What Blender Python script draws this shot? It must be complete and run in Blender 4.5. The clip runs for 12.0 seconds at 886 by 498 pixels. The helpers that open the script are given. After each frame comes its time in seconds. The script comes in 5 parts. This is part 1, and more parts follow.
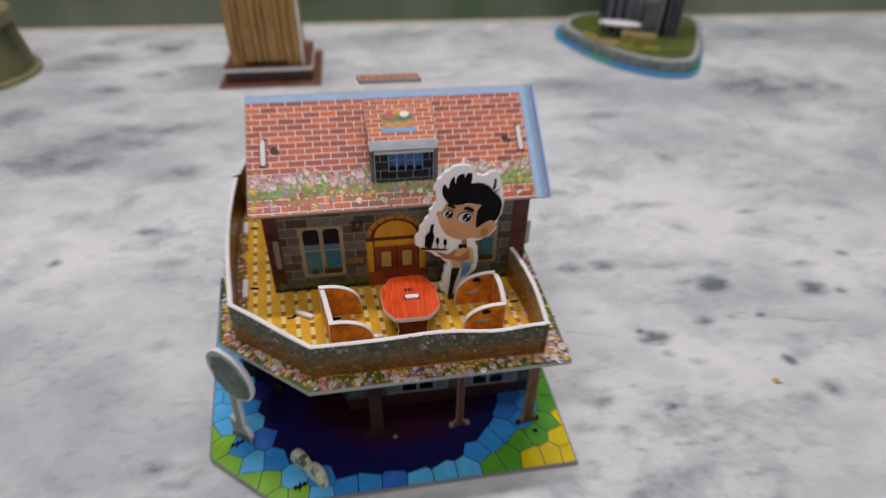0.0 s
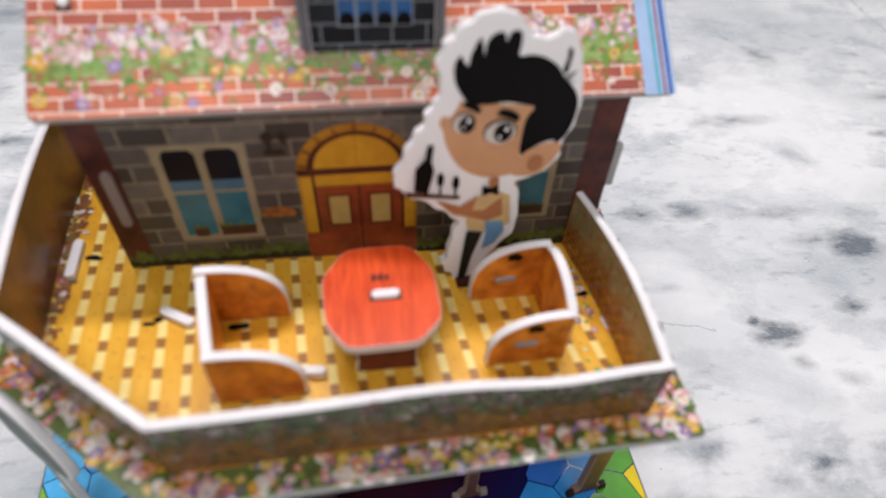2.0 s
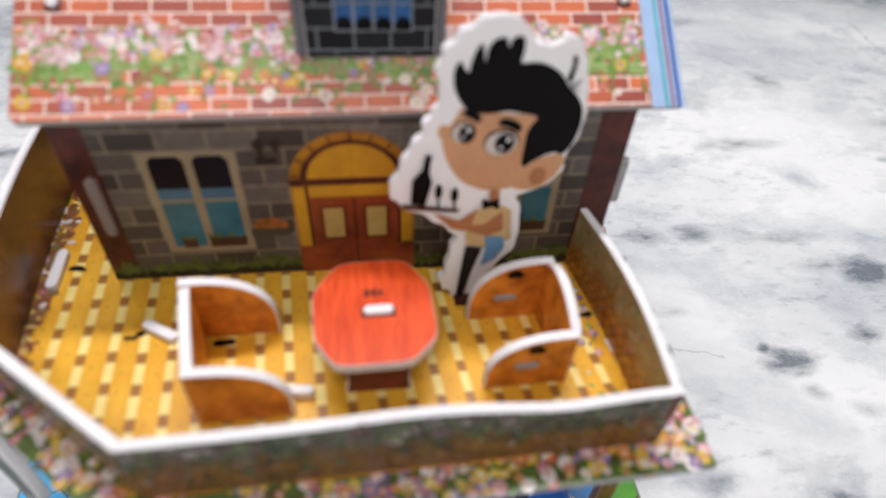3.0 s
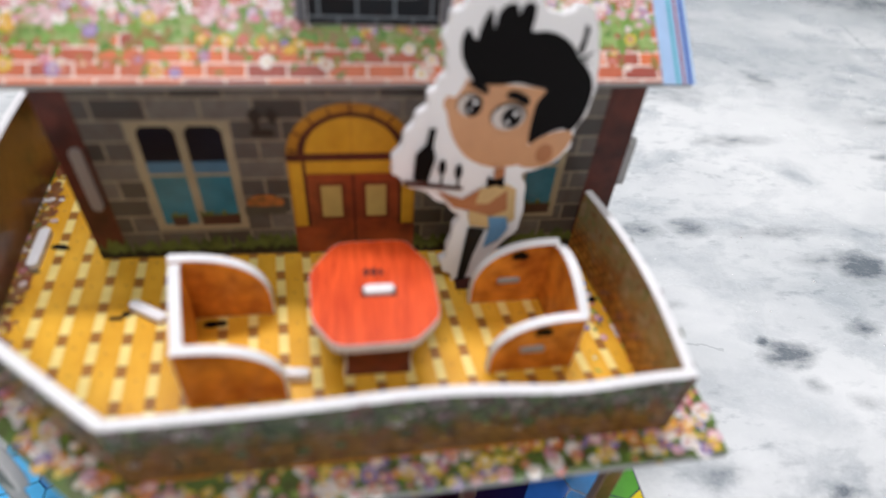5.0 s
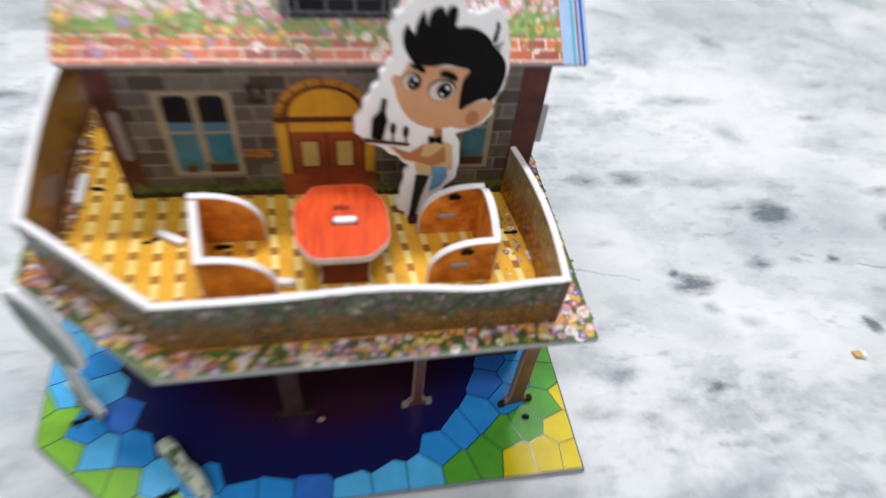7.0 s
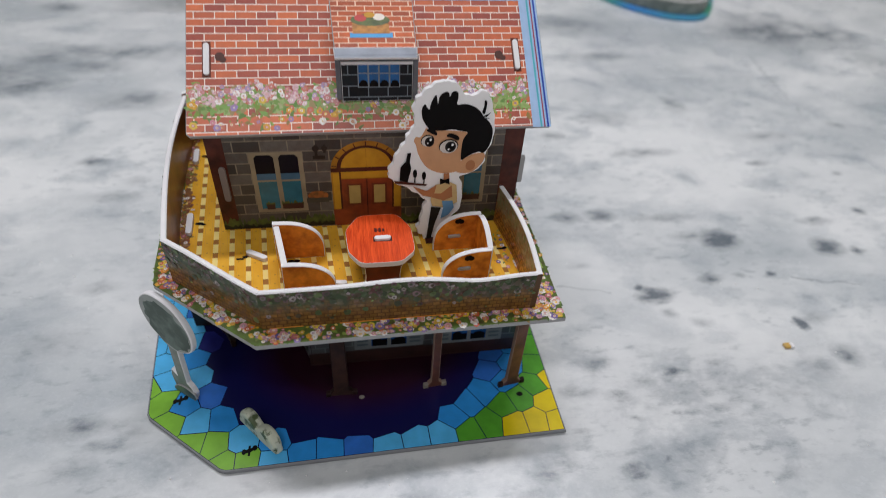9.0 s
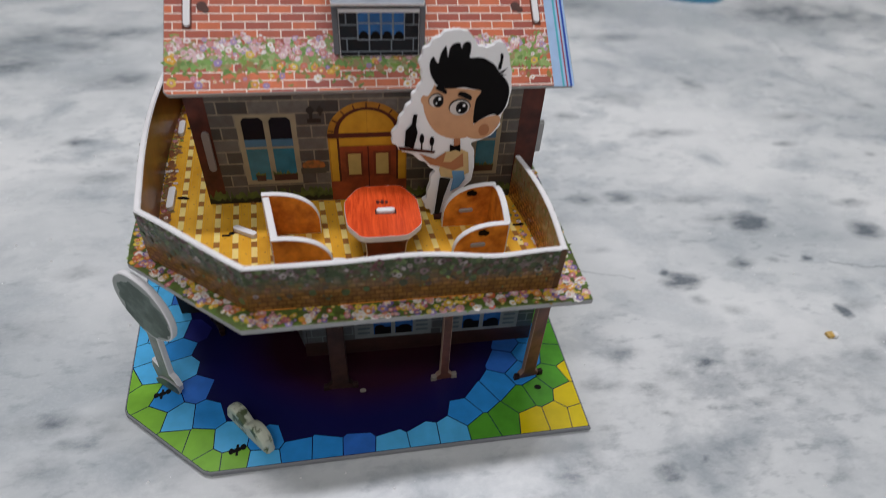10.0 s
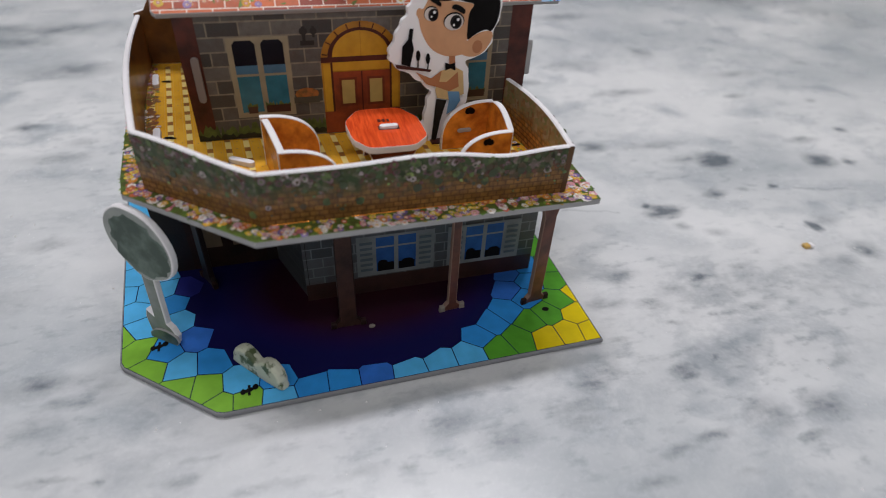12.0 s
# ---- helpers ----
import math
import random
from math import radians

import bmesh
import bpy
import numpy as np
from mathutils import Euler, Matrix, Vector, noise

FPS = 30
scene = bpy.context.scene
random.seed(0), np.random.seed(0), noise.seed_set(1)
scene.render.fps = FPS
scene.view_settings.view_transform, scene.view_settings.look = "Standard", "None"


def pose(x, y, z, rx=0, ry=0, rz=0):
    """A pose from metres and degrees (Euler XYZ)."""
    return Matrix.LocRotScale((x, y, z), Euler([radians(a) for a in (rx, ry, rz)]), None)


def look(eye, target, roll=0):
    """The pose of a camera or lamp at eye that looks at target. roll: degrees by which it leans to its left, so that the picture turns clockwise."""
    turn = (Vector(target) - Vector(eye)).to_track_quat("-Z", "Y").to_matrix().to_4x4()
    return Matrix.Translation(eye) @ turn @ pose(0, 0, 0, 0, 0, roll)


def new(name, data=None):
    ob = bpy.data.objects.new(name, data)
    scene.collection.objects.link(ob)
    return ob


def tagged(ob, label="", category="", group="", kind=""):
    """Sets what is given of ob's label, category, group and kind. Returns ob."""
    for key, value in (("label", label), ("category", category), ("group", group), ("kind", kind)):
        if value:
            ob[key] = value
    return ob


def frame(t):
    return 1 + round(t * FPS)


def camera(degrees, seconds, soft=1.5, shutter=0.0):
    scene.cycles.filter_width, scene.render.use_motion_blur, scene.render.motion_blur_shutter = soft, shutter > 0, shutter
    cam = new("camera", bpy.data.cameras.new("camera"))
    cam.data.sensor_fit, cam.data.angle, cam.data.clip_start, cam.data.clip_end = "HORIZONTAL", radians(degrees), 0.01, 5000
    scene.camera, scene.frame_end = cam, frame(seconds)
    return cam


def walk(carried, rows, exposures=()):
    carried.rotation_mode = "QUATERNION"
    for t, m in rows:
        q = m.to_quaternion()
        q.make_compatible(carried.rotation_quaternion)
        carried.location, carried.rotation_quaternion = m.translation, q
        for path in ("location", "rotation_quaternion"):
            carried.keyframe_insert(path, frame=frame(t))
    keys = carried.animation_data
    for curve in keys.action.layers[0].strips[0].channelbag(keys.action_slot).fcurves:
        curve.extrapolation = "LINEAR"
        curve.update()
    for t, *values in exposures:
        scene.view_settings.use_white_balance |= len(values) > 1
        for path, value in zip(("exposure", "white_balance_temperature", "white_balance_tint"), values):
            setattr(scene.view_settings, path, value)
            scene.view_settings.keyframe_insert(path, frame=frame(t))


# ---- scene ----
# ---------------------------------------------------------------- camera
cam = camera(76.1, 12.0, 0.65, 0.9)
cam.data.dof.use_dof, cam.data.dof.focus_distance, cam.data.dof.aperture_fstop = True, 0.206, 8.0
PATH = [
    (0, (-0.01897, -0.13465, 0.23032), (0.18129, 1.05564, -0.66189), 1.146),
    (0.3, (-0.01479, -0.10089, 0.21218), (0.16789, 1.04537, -0.73793), 0.623),
    (0.5, (-0.01288, -0.08243, 0.20212), (0.16904, 1.01073, -0.80861), 1.248),
    (0.8, (-0.00411, -0.05739, 0.19040), (0.15425, 1.01912, -0.84209), 0.897),
    (1, (-0.00351, -0.04766, 0.19120), (0.17092, 1.04812, -0.81763), 0.523),
    (1.5, (-0.00251, -0.03646, 0.17169), (0.17038, 1.01665, -0.88284), 2.001),
    (2, (-0.00362, -0.03087, 0.16158), (0.18237, 1.01134, -0.90157), 3.021),
    (2.5, (-0.00303, -0.02970, 0.15656), (0.19246, 1.04060, -0.87636), 3.726),
    (2.7, (-0.00188, -0.02886, 0.15637), (0.18221, 1.05276, -0.86648), 3.449),
    (4.3, (-0.00323, -0.02799, 0.15233), (0.20294, 1.06675, -0.85218), 4.917),
    (4.5, (-0.00400, -0.02866, 0.15104), (0.21336, 1.07099, -0.84556), 5.435),
    (5, (-0.00457, -0.02807, 0.14959), (0.21043, 1.05961, -0.86024), 5.227),
    (5.5, (-0.00482, -0.02664, 0.14616), (0.21079, 1.04737, -0.87818), 5.518),
    (6, (-0.00464, -0.02589, 0.14254), (0.20081, 1.03698, -0.89551), 4.931),
    (6.5, (-0.00335, -0.02770, 0.14377), (0.19236, 0.99501, -0.93541), 5.175),
    (6.6, (-0.00101, -0.02960, 0.14804), (0.18209, 0.99551, -0.93161), 4.162),
    (6.7, (-0.00046, -0.03304, 0.15488), (0.18484, 0.98308, -0.93285), 4.025),
    (6.8, (0.00089, -0.03976, 0.16011), (0.20394, 0.97795, -0.92295), 4.548),
    (6.9, (0.00464, -0.04893, 0.16625), (0.20981, 0.95301, -0.93103), 5.193),
    (7, (0.00022, -0.05918, 0.17312), (0.23412, 0.94117, -0.91917), 6.829),
    (7.1, (-0.00187, -0.06372, 0.18030), (0.21624, 0.96172, -0.89251), 5.744),
    (7.2, (-0.00397, -0.07092, 0.19136), (0.18299, 0.97086, -0.87153), 2.278),
    (8.8, (-0.01275, -0.11152, 0.20583), (0.21434, 0.99060, -0.78529), 4.268),
    (9, (-0.01078, -0.11124, 0.20313), (0.21342, 0.99944, -0.77958), 4.161),
    (9.5, (-0.01034, -0.10262, 0.19227), (0.20643, 1.00478, -0.79630), 4.250),
    (10, (-0.01009, -0.09930, 0.18158), (0.20463, 1.01262, -0.80235), 3.703),
    (10.5, (-0.01147, -0.10183, 0.16853), (0.18650, 0.99808, -0.83212), 2.728),
    (11, (-0.01650, -0.10885, 0.15682), (0.21199, 1.03427, -0.78658), 3.544),
    (11.5, (-0.02349, -0.11356, 0.14966), (0.25776, 1.02818, -0.78142), 3.494),
    (12, (-0.03242, -0.11630, 0.15291), (0.32122, 1.00395, -0.77994), 3.318),
]
EXPOSURES = [(0, -0.32, 6800, 14), (0.5, -0.34, 6800, 14), (1.0, 0.02, 6800, 14), (1.5, -0.08, 6700, 13), (2.2, 0.32, 6700, 13), (4.5, 0.29, 6500, 10), (6.0, 0.27, 6500, 10), (6.5, 0.20, 6450, 9), (7.2, 0.40, 6400, 8), (8.4, -0.08, 6500, 10), (9.0, -0.24, 6500, 10), (10, -0.31, 6500, 10), (11, -0.32, 6500, 10), (12, -0.24, 6550, 12)]
walk(cam, [(t, look(eye, target, roll)) for t, eye, target, roll in PATH], EXPOSURES)

# ---------------------------------------------------------------- light
world = bpy.data.worlds.new("room_air")
world.use_nodes = True
world.node_tree.nodes["Background"].inputs[0].default_value = (0.9, 0.95, 1.0, 1)
world.node_tree.nodes["Background"].inputs[1].default_value = 0.03
scene.world = world


def area_lamp(name, at, to, sx, sy, watts, colour):
    data = bpy.data.lights.new(name, "AREA")
    data.shape, data.size, data.size_y, data.energy, data.color = "RECTANGLE", sx, sy, watts, colour
    ob = new(name, data)
    ob.matrix_world = look(at, to)
    return ob


area_lamp("unseen_overhead_light", (0.03, 0.66, 1.72), (0.03, 0.50, 0.0), 1.20, 0.12, 23, (0.972, 0.950, 1.0))
# front fill lamp, added to brighten the upright faces of the house
area_lamp("unseen_overhead_light", (-0.15, -0.80, 2.05), (0.0, 0.10, 0.0), 1.20, 0.14, 9.8, (0.972, 0.950, 1.0))


# ---------------------------------------------------------------- materials
def srgb(h):
    c = [int(h[i:i + 2], 16) / 255 for i in (0, 2, 4)]
    return tuple(v / 12.92 if v <= 0.04045 else ((v + 0.055) / 1.055) ** 2.4 for v in c) + (1.0,)


class Nodes:
    """A node material under construction."""

    def __init__(self, name, rough=0.4, spec=0.5, metal=0.0):
        self.mat = bpy.data.materials.new(name)
        self.mat.use_nodes = True
        self.t = self.mat.node_tree
        self.b = self.t.nodes["Principled BSDF"]
        self.b.inputs["Roughness"].default_value = rough
        self.b.inputs["Specular IOR Level"].default_value = spec
        self.b.inputs["Metallic"].default_value = metal

    def add(self, kind, **sets):
        n = self.t.nodes.new(kind)
        for k, v in sets.items():
            n.inputs[k.replace("_", " ")].default_value = v
        return n

    def link(self, a, b):
        self.t.links.new(a, b)

    def coords(self, which, scale, shift=(0, 0, 0)):
        tc = self.t.nodes.new("ShaderNodeTexCoord")
        mp = self.t.nodes.new("ShaderNodeMapping")
        mp.inputs["Scale"].default_value = scale
        mp.inputs["Location"].default_value = shift
        self.link(tc.outputs[which], mp.inputs["Vector"])
        return mp.outputs[0]

    def noise(self, vec, scale, detail=3.0, rough=0.55, distort=0.0):
        n = self.add("ShaderNodeTexNoise", Scale=scale, Detail=detail, Roughness=rough, Distortion=distort)
        self.link(vec, n.inputs["Vector"])
        return n.outputs["Fac"]

    def ramp(self, fac, stops, mode="LINEAR"):
        n = self.t.nodes.new("ShaderNodeValToRGB")
        n.color_ramp.interpolation = mode
        while len(n.color_ramp.elements) < len(stops):
            n.color_ramp.elements.new(0.5)
        for e, (p, c) in zip(n.color_ramp.elements, stops):
            e.position, e.color = p, c
        self.link(fac, n.inputs[0])
        return n.outputs[0]

    def mix(self, a, b, fac, how="MIX"):
        n = self.t.nodes.new("ShaderNodeMix")
        n.data_type, n.blend_type = "RGBA", how
        for sock, v in ((n.inputs[0], fac), (n.inputs[6], a), (n.inputs[7], b)):
            if isinstance(v, bpy.types.NodeSocket):
                self.link(v, sock)
            else:
                sock.default_value = v
        return n.outputs[2]

    def math(self, op, a, b=0.0, c=0.0):
        n = self.t.nodes.new("ShaderNodeMath")
        n.operation = op
        for sock, v in zip(n.inputs, (a, b, c)):
            if isinstance(v, bpy.types.NodeSocket):
                self.link(v, sock)
            else:
                sock.default_value = v
        return n.outputs[0]

    def colour(self, c):
        if isinstance(c, bpy.types.NodeSocket):
            self.link(c, self.b.inputs["Base Color"])
        else:
            self.b.inputs["Base Color"].default_value = c

    def bump(self, height, strength, dist):
        n = self.add("ShaderNodeBump", Strength=strength, Distance=dist)
        self.link(height, n.inputs["Height"])
        self.link(n.outputs[0], self.b.inputs["Normal"])


def printed(name, colour, amount=0.12, rough=0.32, second=None, grain=160.0, spec=0.36):
    """Laminated printed board: slight two-scale colour variation and a faint sheen."""
    n = Nodes(name, rough, spec)
    v = n.coords("Object", (1, 1, 1))
    big, fine = n.noise(v, grain), n.noise(v, grain * 9, 2.0)
    c = srgb(colour)
    d = srgb(second) if second else tuple(x * (1 - 2.2 * amount) for x in c[:3]) + (1,)
    col = n.mix(c, d, n.ramp(big, [(0.35, (0, 0, 0, 1)), (0.7, (1, 1, 1, 1))]))
    n.colour(n.mix(col, (0.5, 0.5, 0.5, 1), n.math("MULTIPLY", fine, amount * 0.12)))
    n.bump(fine, 0.06, 0.0002)
    return n.mat


def foam(name, colour):
    n = Nodes(name, 0.75, 0.3)
    v = n.coords("Object", (1, 1, 1))
    f = n.noise(v, 1800.0, 2.0)
    g = n.noise(v, 120.0)
    n.colour(n.mix(srgb(colour), tuple(0.72 * x for x in srgb(colour)[:3]) + (1,), n.math("MULTIPLY", g, 0.6)))
    n.bump(f, 0.35, 0.0002)
    return n.mat


def brick_print(name, a, b, mortar, width, row, gap, rough=0.3, dirt=0.25, shift=(0, 0, 0), sheen_wash=0.10, spec=0.5):
    """Printed masonry on the UV map, in millimetres."""
    n = Nodes(name, rough, spec)
    v = n.coords("UV", (1000, 1000, 1000), shift)
    t = n.add("ShaderNodeTexBrick", Scale=1.0, Mortar_Size=gap, Mortar_Smooth=0.15, Bias=0.0, Brick_Width=width, Row_Height=row)
    t.inputs["Color1"].default_value, t.inputs["Color2"].default_value, t.inputs["Mortar"].default_value = srgb(a), srgb(b), srgb(mortar)
    n.link(v, t.inputs["Vector"])
    stain = n.noise(v, 0.35, 4.0)
    fine = n.noise(v, 2.6, 2.0)
    dark = n.math("MULTIPLY", n.ramp(stain, [(0.4, (0, 0, 0, 1)), (0.72, (1, 1, 1, 1))]), dirt)
    col = n.mix(t.outputs["Color"], srgb("3a1f16"), dark)
    # pale speckled wash puts some of the glossy sheen into the colour
    n.colour(n.mix(col, (0.9, 0.85, 0.8, 1), n.math("MULTIPLY", fine, sheen_wash)))
    n.bump(fine, 0.04, 0.0002)
    return n.mat


def by_island(name, stops, rough=0.35, fade=0.0, wash="8a7a5a"):
    n = Nodes(name, rough)
    g = n.t.nodes.new("ShaderNodeNewGeometry")
    k = len(stops)
    col = n.ramp(g.outputs["Random Per Island"], [(i / k, srgb(c)) for i, c in enumerate(stops)], "CONSTANT")
    v = n.coords("Object", (1, 1, 1))
    col = n.mix(col, srgb(wash), n.math("MULTIPLY", n.ramp(n.noise(v, 900.0, 3.0), [(0.40, (0, 0, 0, 1)), (0.66, (1, 1, 1, 1))]), 0.45))
    n.colour(n.mix(col, srgb("5a4a30"), n.math("MULTIPLY", n.noise(v, 500.0), fade)))
    return n.mat


def marble():
    """Polished white marble: broad clouds, mottling, flecks, separate smoky stains, painted soft shade and hair veins.
    """
    n = Nodes("polished_marble", 0.22, 0.32)
    flat = n.coords("Object", (1.0, 1.0, 1.0))
    v = n.coords("Object", (1.0, 1.45, 1.0))
    long = n.coords("Object", (1.0, 2.1, 1.0), (0.3, 0.1, 0.0))
    cloud = n.noise(v, 5.0, 5.0, 0.6, 0.3)
    mottle = n.noise(v, 27.0, 7.0, 0.64, 0.25)
    fleck = n.noise(long, 105.0, 4.0, 0.6)
    patch = n.noise(v, 11.0, 4.0, 0.6)
    grain = n.noise(flat, 620.0, 3.0, 0.6)

    def band(fac, a, b):
        return n.ramp(fac, [(a, (0, 0, 0, 1)), (b, (1, 1, 1, 1))])
    base = n.mix(srgb("e0e2e4"), srgb("b4babf"), band(cloud, 0.40, 0.64))
    base = n.mix(base, srgb("a3abb2"), n.math("MULTIPLY", n.math("MULTIPLY", band(mottle, 0.48, 0.66), band(patch, 0.30, 0.56)), 0.85))
    base = n.mix(base, srgb("848e97"), n.math("MULTIPLY", n.math("MULTIPLY", band(fleck, 0.54, 0.70), band(patch, 0.40, 0.60)), 0.48))

    def vec(op, a, *rest):
        q = n.t.nodes.new("ShaderNodeVectorMath")
        q.operation = op
        n.link(a, q.inputs[0])
        for sock, val in zip(q.inputs[1:], rest):
            sock.default_value = val
        return q.outputs["Value" if op in ("LENGTH", "DOT_PRODUCT") else "Vector"]
    # the edge of each stain wanders with the mottling
    bend = n.add("ShaderNodeTexNoise", Scale=75.0, Detail=5.0, Roughness=0.65)
    n.link(flat, bend.inputs["Vector"])
    push = n.t.nodes.new("ShaderNodeVectorMath")
    push.operation = "MULTIPLY_ADD"
    push.inputs[1].default_value = (0.012, 0.009, 0.0)
    n.link(bend.outputs["Color"], push.inputs[0])
    n.link(vec("ADD", flat, (-0.006, -0.0045, 0.0)), push.inputs[2])
    bent = push.outputs[0]
    total = None
    for x, y, a, b, k in EAST_SPOTS + EAST_SMUDGES + NEAR_CLOUDS + FRONT_CLOUDS_AND_SHADE + MID_CLOUDS_AND_SHADE + WEST_SPOTS + FAR_STAINS:
        a, b, k = 1.25 * a, 1.25 * b, k * (0.8 if y > 0.3 else 1.0)
        r = vec("LENGTH", vec("MULTIPLY_ADD", bent, (1 / a, 1 / b, 0.0), (-x / a, -y / b, 0.0)))
        d = n.math("MULTIPLY_ADD", r, -k, 1.2 * k)
        total = d if total is None else n.math("MAXIMUM", total, d)
    total = n.math("MAXIMUM", total, 0.0)
    rag = n.math("ADD", n.math("MULTIPLY_ADD", mottle, 4.2, -1.15), n.math("MULTIPLY_ADD", fleck, 2.4, -0.75))
    stain = n.math("MINIMUM", n.math("MULTIPLY", total, n.math("MAXIMUM", rag, 0.12)), 0.86)
    base = n.mix(base, srgb("56606b"), stain)
    # hair veins: from x, y to x, y
    for x0, y0, x1, y1, w, k in HAIR_VEINS:
        ln = math.hypot(x1 - x0, y1 - y0)
        ux, uy = (x1 - x0) / ln, (y1 - y0) / ln
        mid = vec("ADD", bent, (-(x0 + x1) / 2, -(y0 + y1) / 2, 0.0))
        off = n.math("ABSOLUTE", vec("DOT_PRODUCT", mid, (-uy, ux, 0.0)))
        run = n.math("ABSOLUTE", vec("DOT_PRODUCT", mid, (ux, uy, 0.0)))
        line = n.math("MULTIPLY", n.math("LESS_THAN", off, w), n.math("LESS_THAN", run, ln / 2))
        base = n.mix(base, srgb("7a838b"), n.math("MULTIPLY", line, n.math("MULTIPLY", patch, k)))
    base = n.mix(base, srgb("f0f2f3"), n.math("MULTIPLY", band(grain, 0.5, 0.75), 0.10))
    n.colour(base)
    n.link(n.math("MULTIPLY_ADD", mottle, 0.2, 0.16), n.b.inputs["Roughness"])
    return n.mat


# smoky stains in the marble, the broadest also painted soft shade: x, y, half length, half width, depth
EAST_SPOTS = [
    (0.197, 0.112, 0.0103, 0.0077, 0.85), (0.181, 0.117, 0.0108, 0.0038, 0.40), (0.139, 0.072, 0.0080, 0.0052, 0.75),
    (0.133, 0.078, 0.0031, 0.0020, 0.50), (0.141, 0.060, 0.0043, 0.0024, 0.35), (0.206, 0.046, 0.0037, 0.0035, 0.80),
    (0.215, 0.049, 0.0067, 0.0033, 0.20), (0.260, 0.100, 0.0084, 0.0068, 0.60), (0.276, 0.096, 0.0039, 0.0036, 0.55),
    (0.269, 0.124, 0.0100, 0.0035, 0.45), (0.175, 0.081, 0.0066, 0.0036, 0.50), (0.192, 0.083, 0.0036, 0.0018, 0.45),
    (0.113, 0.140, 0.0077, 0.0043, 0.60), (0.134, 0.140, 0.0078, 0.0053, 0.50), (0.172, 0.135, 0.0160, 0.0041, 0.30),
    (0.211, 0.081, 0.0034, 0.0023, 0.60), (0.215, 0.026, 0.0073, 0.0060, 0.40),
]
EAST_SMUDGES = [
    (0.249, 0.278, 0.0081, 0.0118, 0.35), (0.193, 0.208, 0.0205, 0.0050, 0.35), (0.298, 0.225, 0.0191, 0.0060, 0.30),
    (0.270, 0.189, 0.0070, 0.0032, 0.50), (0.321, 0.174, 0.0032, 0.0026, 0.50), (0.369, 0.239, 0.0067, 0.0051, 0.40),
    (0.127, 0.025, 0.0046, 0.0027, 0.55), (0.114, 0.021, 0.0180, 0.0056, 0.20), (0.095, 0.018, 0.0073, 0.0026, 0.40),
    (0.077, 0.020, 0.0073, 0.0043, 0.35), (0.091, -0.019, 0.0040, 0.0017, 0.40), (0.064, -0.011, 0.0073, 0.0043, 0.35),
    (0.093, 0.034, 0.0096, 0.0044, 0.25), (0.155, 0.053, 0.0051, 0.0030, 0.25), (0.106, 0.098, 0.0058, 0.0021, 0.25),
    (0.305, 0.131, 0.0043, 0.0033, 0.50), (0.183, 0.259, 0.0206, 0.0103, 0.22), (0.134, 0.235, 0.0079, 0.0051, 0.40),
]
NEAR_CLOUDS = [
    (0.128, -0.040, 0.0077, 0.0058, 0.36), (0.108, -0.039, 0.0067, 0.0058, 0.28), (0.083, -0.042, 0.0064, 0.0017, 0.30),
    (0.090, -0.017, 0.0055, 0.0038, 0.36), (0.046, -0.021, 0.0087, 0.0032, 0.30), (0.058, -0.013, 0.0092, 0.0055, 0.30),
    (0.070, -0.044, 0.0082, 0.0016, 0.25), (0.117, -0.049, 0.0051, 0.0018, 0.28), (0.057, -0.051, 0.0059, 0.0020, 0.25),
    (0.087, -0.055, 0.0040, 0.0016, 0.20),
]
FRONT_CLOUDS_AND_SHADE = [
    (-0.112, 0.018, 0.0054, 0.0028, 0.28), (-0.100, 0.021, 0.0060, 0.0034, 0.24), (-0.117, 0.009, 0.0096, 0.0047, 0.20),
    (-0.111, -0.009, 0.0074, 0.0015, 0.36), (-0.097, -0.012, 0.0030, 0.0013, 0.30), (-0.074, -0.018, 0.0060, 0.0025, 0.26),
    (-0.069, -0.012, 0.0093, 0.0015, 0.24), (-0.050, -0.007, 0.0074, 0.0032, 0.24), (-0.047, -0.014, 0.0080, 0.0027, 0.20),
    (0.004, -0.018, 0.0101, 0.0039, 0.24), (0.021, -0.027, 0.0100, 0.0051, 0.22), (0.046, -0.026, 0.0062, 0.0026, 0.26),
    (-0.012, -0.029, 0.0016, 0.0017, 0.30), (-0.051, -0.025, 0.0121, 0.0020, 0.22), (-0.025, -0.028, 0.0077, 0.0017, 0.20),
    # broad faint ellipse: soft floor shade painted over the cloudy marble
    (-0.078, -0.008, 0.0525, 0.0164, 0.12),
]
MID_CLOUDS_AND_SHADE = [
    # the first two are broad: grey mottling plus painted soft shade
    (0.136, 0.016, 0.0780, 0.0230, 0.17), (0.120, -0.014, 0.0700, 0.0150, 0.13), (0.127, 0.024, 0.0040, 0.0032, 0.34),
    (0.113, 0.022, 0.0085, 0.0038, 0.27), (0.148, 0.029, 0.0064, 0.0029, 0.28), (0.091, 0.032, 0.0061, 0.0043, 0.28),
    (0.082, 0.019, 0.0093, 0.0037, 0.30), (0.098, 0.016, 0.0070, 0.0026, 0.30), (0.100, 0.005, 0.0045, 0.0019, 0.28),
    (0.141, 0.007, 0.0142, 0.0040, 0.24), (0.173, 0.009, 0.0123, 0.0037, 0.24), (0.065, -0.011, 0.0029, 0.0047, 0.30),
    (0.105, -0.014, 0.0026, 0.0017, 0.34), (0.076, 0.002, 0.0044, 0.0014, 0.30), (0.118, 0.006, 0.0028, 0.0020, 0.28),
    (0.151, -0.025, 0.0086, 0.0032, 0.22), (0.198, 0.021, 0.0078, 0.0087, 0.22),
]
